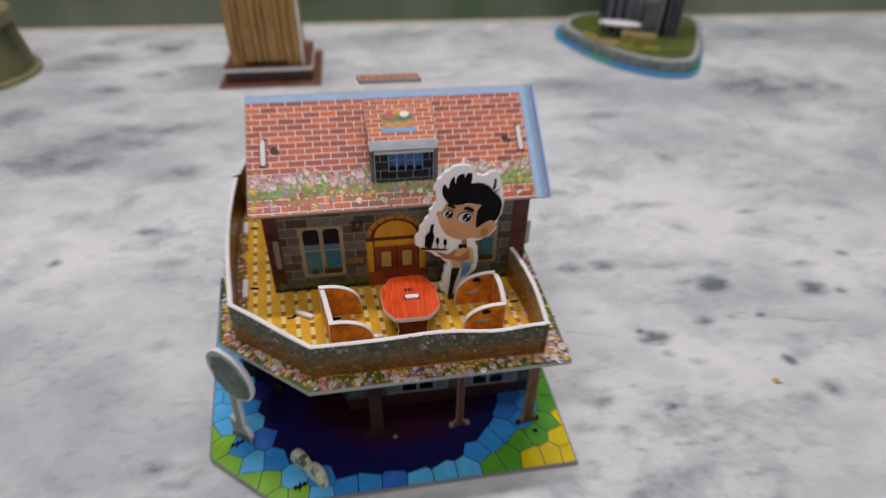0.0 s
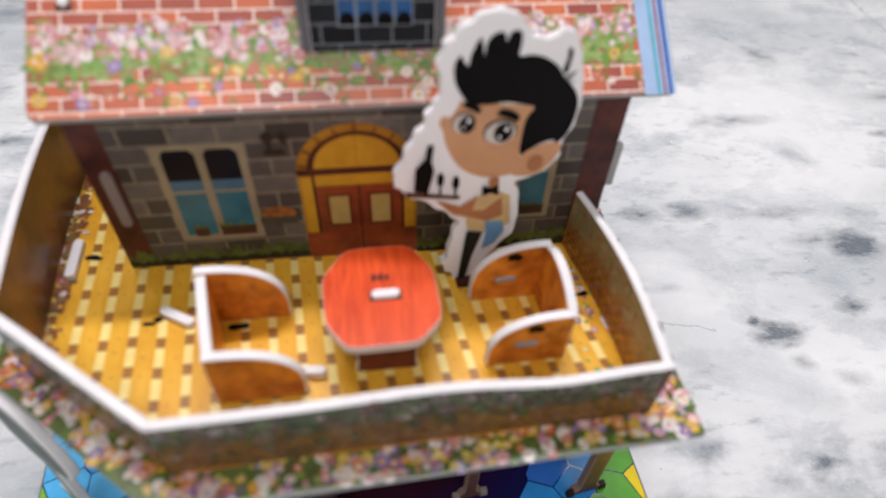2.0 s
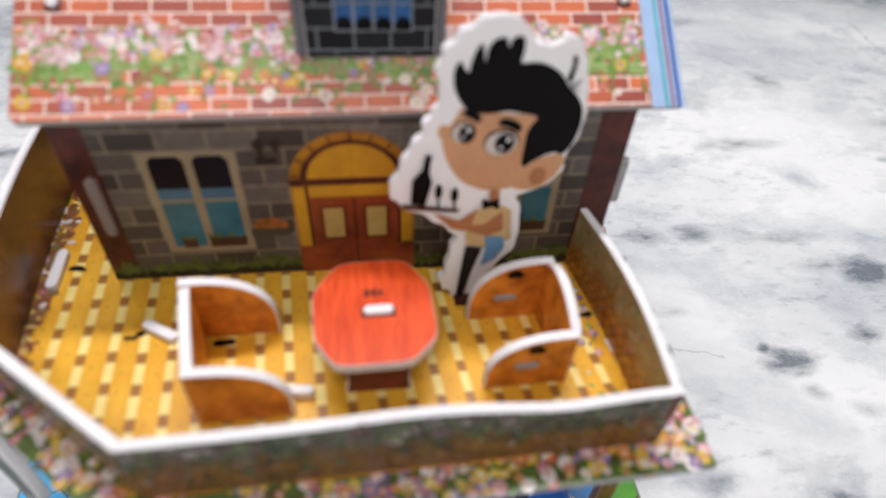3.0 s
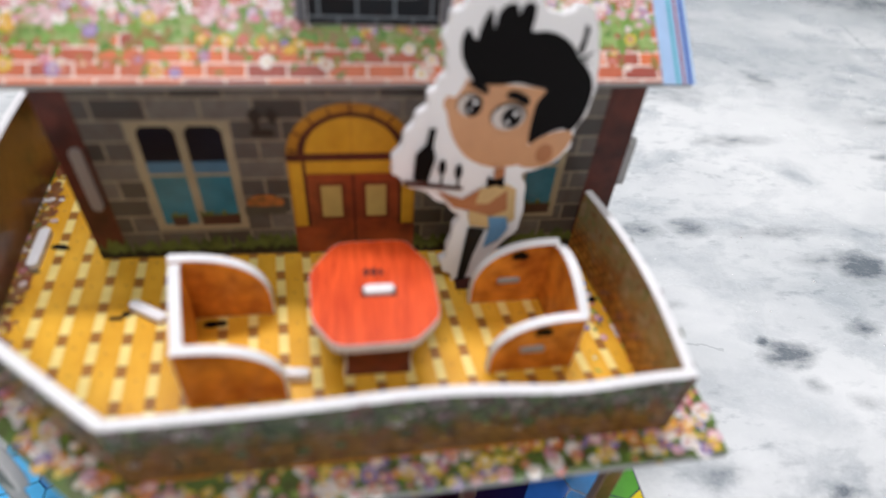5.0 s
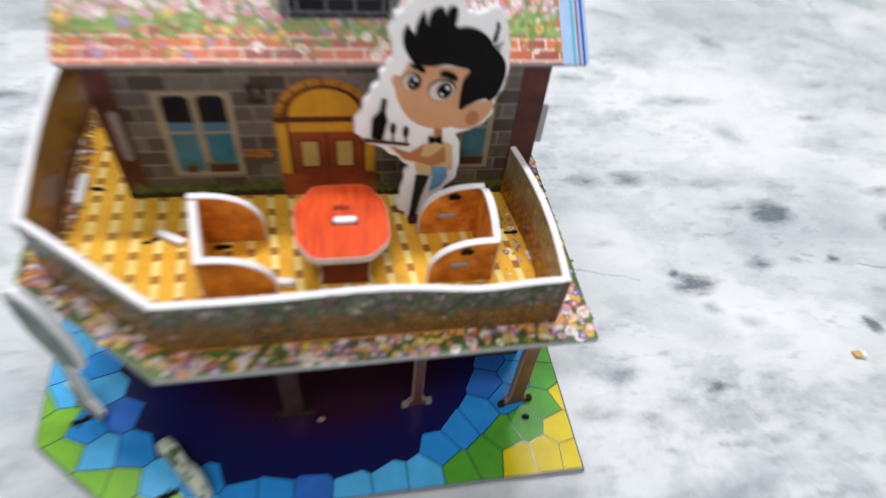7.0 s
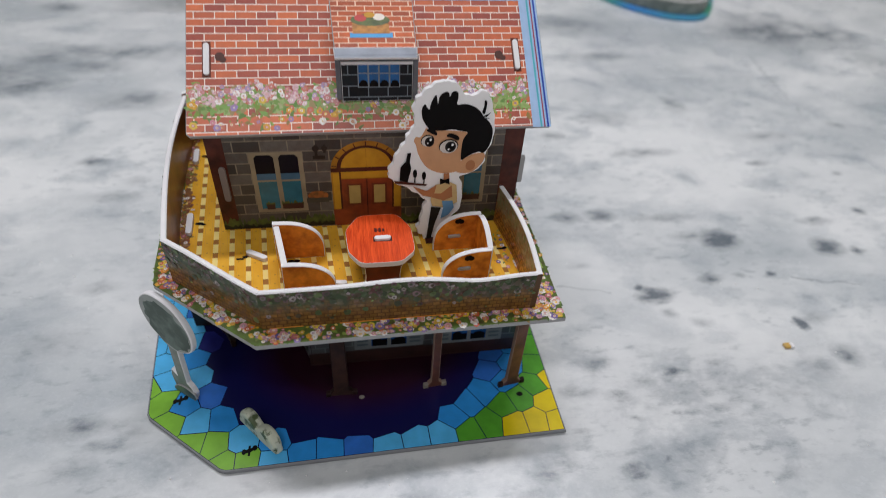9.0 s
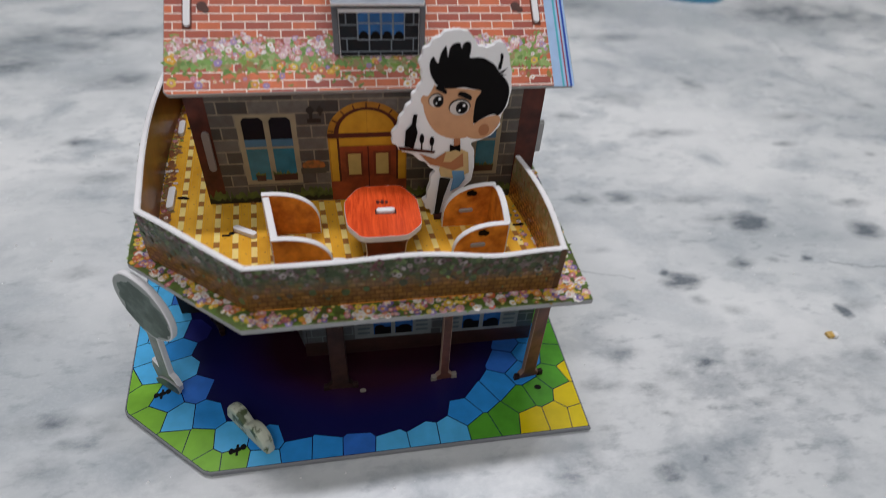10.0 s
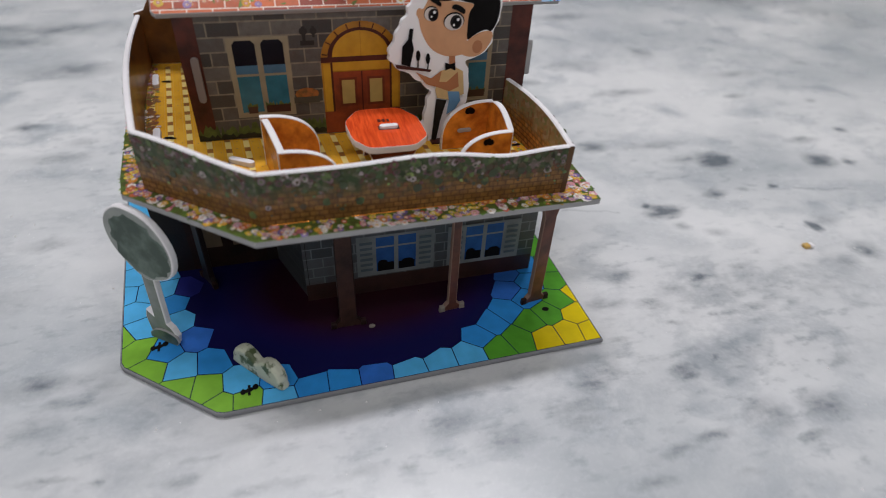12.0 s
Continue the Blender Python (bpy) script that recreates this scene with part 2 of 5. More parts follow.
WEST_SPOTS = [
    (-0.253, 0.388, 0.0251, 0.0203, 0.45), (-0.248, 0.334, 0.0230, 0.0150, 0.60), (-0.211, 0.365, 0.0249, 0.0117, 0.40),
    (-0.167, 0.304, 0.0269, 0.0134, 0.40), (-0.172, 0.221, 0.0081, 0.0041, 0.40), (-0.135, 0.105, 0.0100, 0.0040, 0.30),
    (-0.148, 0.181, 0.0151, 0.0047, 0.25), (-0.119, 0.026, 0.0139, 0.0041, 0.35), (-0.108, 0.016, 0.0097, 0.0023, 0.25),
    (-0.146, 0.071, 0.0135, 0.0068, 0.20), (-0.140, 0.197, 0.0063, 0.0050, 0.30),
]
FAR_STAINS = [
    (-0.281, 0.341, 0.0445, 0.0287, 0.55), (-0.213, 0.393, 0.0624, 0.0148, 0.42), (-0.345, 0.430, 0.0168, 0.0311, 0.45),
    (-0.220, 0.190, 0.0036, 0.0041, 0.55), (0.443, 0.441, 0.0641, 0.0470, 0.60), (0.501, 0.431, 0.0338, 0.0324, 0.45),
    (0.216, 0.457, 0.0387, 0.0258, 0.35), (0.222, 0.376, 0.0290, 0.0088, 0.35), (0.504, 0.352, 0.0245, 0.0367, 0.30),
    (-0.248, 0.648, 0.0284, 0.0306, 0.55), (-0.332, 0.602, 0.0396, 0.0326, 0.50), (-0.319, 0.692, 0.0219, 0.0278, 0.45),
    (-0.242, 0.549, 0.0158, 0.0120, 0.50), (-0.198, 0.563, 0.0261, 0.0167, 0.30), (0.045, 0.678, 0.0632, 0.0279, 0.30),
    (0.171, 0.666, 0.0482, 0.0284, 0.25), (0.559, 0.634, 0.0512, 0.0329, 0.30), (-0.280, 0.504, 0.0178, 0.0108, 0.50),
]
HAIR_VEINS = [(0.376, 0.374, 0.353, 0.257, 0.0008, 0.8), (0.221, 0.078, 0.257, 0.069, 0.0006, 0.9), (0.090, 0.084, 0.118, 0.076, 0.0006, 0.7)]

EDGE = foam("white_foam_edge", "f1f0f3")
DIM_EDGE = foam("dim_foam_edge", "8a7e78")
EDGE_GREY = foam("grey_foam_edge", "a9a9aa")
BACKING = printed("plain_board_back", "8c9290", 0.1, 0.5, "6f7a70")
ROOF_BRICK = brick_print("roof_brick_print", "e0703a", "9c3c30", "f6e6dc", 7.3, 2.9, 0.21, 0.30, 0.16, (2.0, 1.45, 0), 0.10)
DORMER_BRICK = brick_print("dormer_brick_print", "d0622e", "a04628", "ecccb4", 6.4, 2.9, 0.25, 0.35, 0.25, (0, 0, 0), 0.05, 0.2)
STONE = brick_print("grey_stone_print", "6c6660", "2a2624", "857a68", 9.6, 4.6, 0.26, 0.35, 0.4, (0, 0, 0), 0.05, 0.3)
STONE_LOW = brick_print("lower_stone_print", "50565a", "30373a", "687074", 7.6, 4.4, 0.26, 0.35, 0.3, (0, 0, 0), 0.03)
DORMER_STONE = brick_print("dormer_stone_print", "1d242b", "10141a", "7c868f", 7.0, 4.2, 0.22, 0.45, 0.2, (0, 0, 0), 0.01, 0.15)
DARK_WOOD = printed("dark_red_timber_print", "5a281c", 0.2, 0.35, "36140d", 160.0, 0.25)
POST_WOOD = printed("brown_post_print", "6a3e30", 0.2, 0.35, "3f211a")
# post print darkened so that its colour carries the under-deck shade
SHADED_WOOD = printed("shaded_wood_print", "2c1813", 0.2, 0.45, "180c0a", 160.0, 0.12)
# near-black for painted shade below the deck and tower planks, and for irises
INNER_DARK = printed("shade_and_iris_dark_print", "1e100e", 0.2, 0.4, "100809", 160.0, 0.2)
INNER_BROWN = printed("brown_inner_print", "8a5a2a", 0.15, 0.3, "50301a", 90.0)
CREAM = printed("cream_frame_print", "9c8e74", 0.1)
GLASS_DARK = printed("dark_pane_print", "0d0a18", 0.1, 0.3, None, 160.0, 0.15)
GLASS_TEAL = printed("teal_pane_print", "2f7387", 0.15, 0.25, "25606f")
OCHRE = printed("ochre_arch_print", "bc8422", 0.15, 0.32, "9a6414")
YELLOW = printed("yellow_panel_print", "d09c28", 0.12, 0.32, "b8841c")
DOOR_RED = printed("red_brown_door_print", "9c441e", 0.2, 0.32, "6a2813")
DOOR_CREAM = printed("cream_panel_print", "bc9f5e", 0.08)
GRASS = printed("grass_strip_print", "5d6a2c", 0.3, 0.4, "32401a", 300.0)
FLOOR_YELLOW = printed("yellow_plank_print", "f0b83c", 0.10, 0.26, "dfa22a", 90.0)
STRIP_CREAM = printed("cream_square_print", "f8e08c", 0.06, 0.28)
STRIP_BROWN = printed("brown_square_print", "a87030", 0.12, 0.28)
ORANGE = printed("orange_seat_print", "ec9632", 0.2, 0.24, "a4581a", 190.0)
INK = printed("black_ink", "0b0809", 0.0, 0.5, None, 160.0, 0.12)
SKIN = printed("tan_figure_print", "d8a278", 0.05)
SKIN_DARK = printed("tan_shade_print", "b87a52", 0.05)
SHIRT = printed("pale_shirt_print", "dcbc86", 0.08)
CLOTH = printed("blue_cloth_print", "6f9fc6", 0.06)
WHITE = printed("white_print", "fbfafc", 0.01)
PALE_BLUE = printed("pale_blue_border_print", "a9c6ea", 0.06)
STRIPE_BLUE = printed("dark_blue_stripe_print", "2a4fb0", 0.06)
STRIPE_RED = printed("red_stripe_print", "a1495a", 0.06)
STRIPE_TEAL = printed("teal_stripe_print", "58b7c9", 0.06)
LIP_GREY = printed("grey_blue_lip_print", "b0b8c8", 0.1)
BLUE_BAR = printed("sky_blue_print", "4aa3e0", 0.05)
BASKET = printed("basket_print", "c98b3d", 0.2, 0.32, "99622a", 500.0)
PASTEL = by_island("pastel_printed_flowers", ["d9a8b4", "ece4e4", "d094a2", "c98080", "dcbcc4", "f2eeec", "b49cc4", "e0ccd2", "cc745e", "ece8e6", "f0ecea", "a894c0"], wash="b48a86")
PASTEL_LEAVES = by_island("pastel_printed_leaves", ["7aa650", "96b46c", "6a963e", "a8ac7c", "a0885e", "5c8a3c", "84a05a"], wash="8a8c58")
BRIGHT = by_island("bright_printed_flowers", ["dca62c", "7f68b0", "e9e2dc", "9a86c0", "e0c248", "d58aa0", "f2eeea", "c9705a"], wash="b07a4a")
BRIGHT_LEAVES = by_island("bright_printed_leaves", ["7c9c3c", "62863a", "90a850", "70843e", "9a7a44"], wash="6a7a3a")
FLOWERS = by_island("printed_flowers", ["dc96aa", "f1eaea", "c0607a", "c9542e", "6a58a8", "e6c230", "e08a2c", "f6f3f1", "8c7cb8", "ecb428", "e0a8b8", "f2d84a", "f6f3f1"], fade=0.22, wash="8a6a4a")
LEAVES = by_island("printed_leaves", ["587f38", "7a9e4a", "4a6c34", "90a858", "3e5a30", "74744a"], wash="5a5434")
RING = by_island("printed_inner_petals", ["f2ecec", "e6c4cc", "d9a0ac", "f4f0ee", "c98a96", "e9d6da"], wash="c99aa0")
RING_WARM = by_island("printed_warm_petals", ["efc85a", "d98a5a", "e8d8cc", "c97888", "f0ece8", "9a86bc"], wash="b8704a")
PETAL_HEART = by_island("printed_flower_hearts", ["e0bc58", "e9c9b0", "c98a78", "e6d8cc"])
FADED_FLOWERS = by_island("faded_flowers", ["8a7480", "b0a0a4", "6a2c3a", "a89894", "54303c", "8a6a74", "c4b8b8", "6e3a54"], 0.35, 0.35, "5a4640")
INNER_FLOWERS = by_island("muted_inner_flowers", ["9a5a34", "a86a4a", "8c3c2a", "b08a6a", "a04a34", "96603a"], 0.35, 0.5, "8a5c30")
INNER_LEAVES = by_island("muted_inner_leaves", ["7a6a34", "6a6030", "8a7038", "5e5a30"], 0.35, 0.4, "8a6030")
FADED_LEAVES = by_island("faded_leaves", ["3c5a2a", "2c4424", "5a7438", "28381f", "4a3a22"], 0.35, 0.3, "3a3a24")


def fence_print(name, weave_a, weave_b, hedge_stops, mid, sheen):
    """Print of the balcony panels: hedge above, woven basket below; heights in metres on the UV map."""
    n = Nodes(name, sheen, 0.32)
    uv = n.coords("UV", (1, 1, 1))
    sep = n.t.nodes.new("ShaderNodeSeparateXYZ")
    n.link(uv, sep.inputs[0])
    big = n.noise(uv, 130.0, 5.0)
    mottle = n.noise(uv, 420.0, 4.0, 0.6)
    h = n.math("MULTIPLY_ADD", sep.outputs[1], 62.0, n.math("MULTIPLY_ADD", big, 0.9, -0.45))
    cells = n.add("ShaderNodeTexVoronoi", Scale=640.0)
    n.link(uv, cells.inputs["Vector"])
    pick = n.t.nodes.new("ShaderNodeSeparateColor")
    n.link(cells.outputs["Color"], pick.inputs[0])
    k = len(hedge_stops)
    hedge = n.ramp(pick.outputs[0], [(i / k, srgb(c)) for i, c in enumerate(hedge_stops)], "CONSTANT")
    hedge = n.mix(hedge, srgb(mid), n.ramp(mottle, [(0.35, (0.15, 0.15, 0.15, 1)), (0.62, (0.85, 0.85, 0.85, 1))]))
    ch = n.add("ShaderNodeTexBrick", Scale=1.0, Mortar_Size=0.35, Mortar_Smooth=1.0, Bias=0.0, Brick_Width=2.7, Row_Height=1.75)
    ch.inputs["Color1"].default_value, ch.inputs["Color2"].default_value, ch.inputs["Mortar"].default_value = srgb(weave_a), srgb(weave_b), srgb("5a3c1e")
    n.link(n.coords("UV", (1000, 1000, 1000)), ch.inputs["Vector"])
    weave = n.mix(ch.outputs["Color"], srgb("4a3320"), n.math("MULTIPLY", n.ramp(mottle, [(0.4, (0, 0, 0, 1)), (0.65, (1, 1, 1, 1))]), 0.6))
    n.colour(n.mix(weave, hedge, n.ramp(h, [(0.40, (0, 0, 0, 1)), (0.72, (1, 1, 1, 1))])))
    n.bump(n.noise(uv, 300.0, 3.0), 0.08, 0.0002)
    return n.mat


def wood_grain(name, a, b, scale=(60, 60, 6), rough=0.4, which="Object"):
    n = Nodes(name, rough)
    v = n.coords(which, scale)
    g = n.noise(v, 4.0, 6.0, 0.65, 0.8)
    f = n.noise(v, 18.0, 3.0)
    c = n.ramp(g, [(0.3, srgb(b)), (0.62, srgb(a))])
    n.colour(n.mix(c, srgb(b), n.math("MULTIPLY", f, 0.25)))
    n.bump(f, 0.06, 0.0004)
    return n.mat


FENCE = fence_print("hedge_and_basket_print", "966c36", "7a5428", ["30461f", "505a34", "6a2c36", "40542a", "76705c", "303a20", "585634", "8a7072"], "3a4228", 0.2)
INNER_FENCE = fence_print("inner_hedge_and_basket_print", "cc8a40", "b47034", ["868662", "9a7650", "748454", "ac9a80", "886448", "948c60"], "9c8662", 0.22)
TABLE_RED = wood_grain("red_orange_wood_print", "f25e2a", "bc3414", (230, 18, 60), 0.24)
PLANK_TAN = wood_grain("tan_plank_print", "c69c5a", "6a451f", (150, 150, 9), 0.45)
PLINTH_BROWN = printed("brown_plinth_print", "8a5a46", 0.15, 0.4, "63402f", 40.0)
PLINTH_DARK = printed("dark_plinth_print", "4a332e", 0.15, 0.4, "33211e", 40.0)
MARBLE = marble()


def wall_stone():
    n = Nodes("grey_green_polished_wall", 0.25)
    v = n.coords("Object", (1, 1, 0.35))
    a, b = n.noise(v, 2.6, 4.0, 0.6, 0.8), n.noise(v, 14.0, 4.0)
    c = n.mix(srgb("566e4c"), srgb("868d80"), n.ramp(a, [(0.35, (0, 0, 0, 1)), (0.65, (1, 1, 1, 1))]))
    n.colour(n.mix(c, srgb("333b31"), n.math("MULTIPLY", b, 0.3)))
    return n.mat


def plaster(name, colour):
    n = Nodes(name, 0.85, 0.3)
    v = n.coords("Object", (1, 1, 1))
    a, b = n.noise(v, 1.5, 3.0), n.noise(v, 60.0, 3.0)
    c = srgb(colour)
    n.colour(n.mix(c, tuple(0.85 * x for x in c[:3]) + (1,), n.math("MULTIPLY", a, 0.6)))
    n.bump(b, 0.1, 0.002)
    return n.mat


# ---------------------------------------------------------------- mesh helpers
def thing(name, at, label, category, group="", kind=""):
    ob = new(name)
    ob.location = at
    ob.empty_display_size = 0.01
    return tagged(ob, label, category, group, kind)


def place(ob, parent):
    if parent is not None:
        ob.parent = parent
        if parent.type == "EMPTY":
            ob.matrix_parent_inverse = Matrix.Translation(-parent.location)
    return ob


def finish(name, bm, mats, parent=None, label=""):
    me = bpy.data.meshes.new(name)
    bm.to_mesh(me)
    bm.free()
    for m in mats if isinstance(mats, (list, tuple)) else [mats]:
        me.materials.append(m)
    ob = place(new(name, me), parent)
    return tagged(ob, label)


def axes(origin, x, y):
    x, y = Vector(x).normalized(), Vector(y)
    z = x.cross(y).normalized()
    y = z.cross(x)
    m = Matrix((x, y, z)).transposed().to_4x4()
    m.translation = origin
    return m


def board(name, outline, m, mats, parent=None, label="", thick=0.002, bevel=0.0003):
    """A flat board cut to an outline (u, v); its face looks along +w. mats: face, edge, back."""
    bm = bmesh.new()
    uv = bm.loops.layers.uv.new("UVMap")
    f = bm.faces.new([bm.verts.new((u, v, 0)) for u, v in outline])
    if f.normal.z < 0 or f.calc_area() and sum(a[0] * b[1] - b[0] * a[1] for a, b in zip(outline, [*outline[1:], outline[0]])) < 0:
        f.normal_flip()
    bmesh.ops.recalc_face_normals(bm, faces=bm.faces)
    bm.normal_update()
    if f.normal.z < 0:
        f.normal_flip()
        bm.normal_update()
    ext = bmesh.ops.extrude_face_region(bm, geom=[f])
    for v in ext["geom"]:
        if isinstance(v, bmesh.types.BMVert):
            v.co.z -= thick
    bmesh.ops.recalc_face_normals(bm, faces=bm.faces)
    bm.normal_update()
    if bevel:
        rim = [e for e in bm.edges if len(e.link_faces) == 2 and any(abs(g.normal.z) > 0.9 for g in e.link_faces) and any(abs(g.normal.z) < 0.1 for g in e.link_faces)]
        bmesh.ops.bevel(bm, geom=rim, offset=bevel, segments=2, profile=0.5, affect="EDGES")
        bm.normal_update()
    for g in bm.faces:
        g.material_index = 0 if g.normal.z > 0.95 else 2 if g.normal.z < -0.95 else 1
        for lp in g.loops:
            lp[uv].uv = lp.vert.co.xy
    bm.transform(m)
    return finish(name, bm, mats, parent, label)


def prints(name, shapes, m, mats, parent, label="", lift=0.00006):
    """Flat printed shapes on a board: (outline, material index); later ones lie above earlier ones."""
    bm = bmesh.new()
    uv = bm.loops.layers.uv.new("UVMap")
    for k, (outline, mi) in enumerate(shapes):
        f = bm.faces.new([bm.verts.new((u, v, lift * (1 + 0.35 * k))) for u, v in outline])
        f.normal_update()
        if f.normal.z < 0:
            f.normal_flip()
        f.material_index = mi
        for lp in f.loops:
            lp[uv].uv = lp.vert.co.xy
    bm.transform(m)
    return finish(name, bm, mats, parent, label)


def flat_prints(name, shapes, m, mats, parent, lift, label=""):
    """Printed pieces that do not overlap, all in one thin layer."""
    verts, faces, idx = [], [], []
    for outline, mi in shapes:
        faces.append(tuple(range(len(verts), len(verts) + len(outline))))
        verts += [m @ Vector((u, v, lift)) for u, v in outline]
        idx.append(mi)
    me = bpy.data.meshes.new(name)
    me.from_pydata(verts, [], faces)
    me.polygons.foreach_set("material_index", idx)
    for mt in mats:
        me.materials.append(mt)
    return tagged(place(new(name, me), parent), label, kind="stuff")


def apart(name, shapes, m, mats, parent, label="", lift=0.00006):
    """The same, each shape a part of its own; name: one for all, or one for each material."""
    for k, (outline, mi) in enumerate(shapes):
        prints(name if isinstance(name, str) else name[mi], [(outline, 0)], m, [mats[mi]], parent, label if isinstance(label, str) else label[mi], lift * (1 + 0.35 * k))


def rect(x0, y0, x1, y1):
    return [(x0, y0), (x1, y0), (x1, y1), (x0, y1)]


def oval(cx, cy, rx, ry, n=20, a0=0.0, a1=360.0, tilt=0.0):
    k = n if a1 - a0 >= 360 else n + 1
    out = []
    for i in range(k):
        a = radians(a0 + (a1 - a0) * i / n)
        x, y = rx * math.cos(a), ry * math.sin(a)
        c, s = math.cos(radians(tilt)), math.sin(radians(tilt))
        out.append((cx + c * x - s * y, cy + s * x + c * y))
    return out


def smooth(pts, n=3):
    """A closed curve through the points."""
    out, k = [], len(pts)
    for i in range(k):
        p0, p1, p2, p3 = (Vector(pts[(i + j - 1) % k]) for j in range(4))
        for s in range(n):
            t = s / n
            out.append(tuple(0.5 * (2 * p1 + (p2 - p0) * t + (2 * p0 - 5 * p1 + 4 * p2 - p3) * t * t + (3 * p1 - p0 - 3 * p2 + p3) * t ** 3)))
    return out


def inside(p, poly):
    hit = False
    for (x0, y0), (x1, y1) in zip(poly, [*poly[1:], poly[0]]):
        if (y0 > p[1]) != (y1 > p[1]) and p[0] < x0 + (p[1] - y0) / (y1 - y0) * (x1 - x0):
            hit = not hit
    return hit


def clip(poly, p, n):
    """The part of poly on the side of p against n."""
    out = []
    for a, b in zip(poly, [*poly[1:], poly[0]]):
        da, db = (a[0] - p[0]) * n[0] + (a[1] - p[1]) * n[1], (b[0] - p[0]) * n[0] + (b[1] - p[1]) * n[1]
        if da <= 0:
            out.append(a)
        if da * db < 0:
            t = da / (da - db)
            out.append((a[0] + t * (b[0] - a[0]), a[1] + t * (b[1] - a[1])))
    return out


def inset(poly, d):
    out = poly
    k = len(poly)
    area = sum(a[0] * b[1] - b[0] * a[1] for a, b in zip(poly, [*poly[1:], poly[0]]))
    for a, b in zip(poly, [*poly[1:], poly[0]]):
        ex, ey = b[0] - a[0], b[1] - a[1]
        ln = math.hypot(ex, ey)
        if ln < 1e-7:
            continue
        nx, ny = (ey / ln, -ex / ln) if area > 0 else (-ey / ln, ex / ln)
        out = clip(out, (a[0] - nx * d, a[1] - ny * d), (nx, ny))
        if len(out) < 3:
            return []
    return out


def scatter(name, parent, m, seed, count, spot, mats, size=(0.0005, 0.0011), leaf=0.5, lift=0.00004, label="", skew=1.0):
    """Many small printed blossoms (petals, inner ring, heart) and leaves. spot(rng) gives (u, v) or None. mats: leaf, petal, ring, heart."""
    rng = random.Random(seed)
    verts, faces, idx = [], [], []

    def ring(p, k, radius, w, mi, sx=1.0, sy=1.0, turn=0.0):
        first = len(verts)
        for j in range(k):
            a = 6.28319 * j / k
            q = radius(a)
            x, y = q * sx * math.cos(a), q * sy * math.sin(a)
            verts.append(m @ Vector((p[0] + x * math.cos(turn) - y * math.sin(turn), p[1] + x * math.sin(turn) + y * math.cos(turn), w)))
        faces.append(tuple(range(first, first + k)))
        idx.append(mi)
    for i in range(count):
        p = spot(rng)
        if p is None:
            continue
        r = size[0] + (size[1] - size[0]) * rng.random() ** skew
        w = lift * (1 + rng.random())
        turn = rng.uniform(0, 6.3)
        if rng.random() < leaf:
            bent = rng.uniform(0.45, 0.85)
            ring(p, 9, lambda a: r * (0.86 + 0.22 * math.cos(3 * a + i)), w, 0, 1.2, bent, turn)
            continue
        lobes = rng.choice((5, 5, 6, 7))
        ring(p, 18, lambda a: r * (0.92 + 0.09 * math.cos(lobes * a)), w + lift, 1, 1.0, rng.uniform(0.75, 1.0), turn)
        if r > 0.0006:
            ring(p, 10, lambda a: 0.42 * r * (0.9 + 0.15 * math.cos(lobes * a + 1.5)), w + 1.3 * lift, 2, 1.0, 0.9, turn)
        ring(p, 6, lambda a: 0.2 * r, w + 1.6 * lift, 3)
    me = bpy.data.meshes.new(name)
    me.from_pydata(verts, [], faces)
    me.polygons.foreach_set("material_index", idx)
    for mt in mats:
        me.materials.append(mt)
    ob = place(new(name, me), parent)
    return tagged(ob, label, kind="stuff")


def box(bm, x0, y0, z0, x1, y1, z1, mi=0, bevel=0.0):
    r = bmesh.ops.create_cube(bm, size=1.0, matrix=Matrix.LocRotScale(((x0 + x1) / 2, (y0 + y1) / 2, (z0 + z1) / 2), None, (x1 - x0, y1 - y0, z1 - z0)))
    fs = {f for v in r["verts"] for f in v.link_faces}
    for f in fs:
        f.material_index = mi
    if bevel:
        es = {e for v in r["verts"] for e in v.link_edges}
        r = bmesh.ops.bevel(bm, geom=list(es), offset=bevel, segments=2, profile=0.5, affect="EDGES")
        for f in r["faces"]:
            f.material_index = mi


def block(name, x0, y0, z0, x1, y1, z1, mat, parent=None, label="", bevel=0.0):
    bm = bmesh.new()
    box(bm, x0, y0, z0, x1, y1, z1, 0, bevel)
    return finish(name, bm, mat, parent, label)


def tab(name, at, along, up, length, width, height, mat, parent, label=""):
    """A rounded tongue of board standing out of a slot."""
    n = 6
    pts = oval(length / 2 - width / 2, 0, width / 2, width / 2, n, -90, 90) + oval(-length / 2 + width / 2, 0, width / 2, width / 2, n, 90, 270)
    return board(name, pts, axes(at, along, Vector(up).cross(Vector(along))) @ Matrix.Translation((0, 0, height)), [mat, mat, mat], parent, label, height + 0.0006, 0.0002)


# ---------------------------------------------------------------- the room
WALL_Y = 0.737
floor = block("floor", -1.6, -1.3, -0.02, 1.6, WALL_Y + 0.1, 0.0, MARBLE)
tagged(floor, "pale polished marble floor with cloudy grey stains", "floor", kind="structure")
WALL_TURN = Matrix.Translation((0, WALL_Y, 0)) @ Matrix.Rotation(radians(-1.1), 4, "Z")
wall_back = block("wall_back", -1.66, 0.0, -0.02, 1.66, 0.1, 2.5, wall_stone())
wall_back.matrix_world = WALL_TURN
tagged(wall_back, "grey-green polished stone wall", "wall", kind="structure")
# walls and ceiling out of view, added white to bounce lamp light back
ROOM = plaster("white_plaster", "f0eeea")
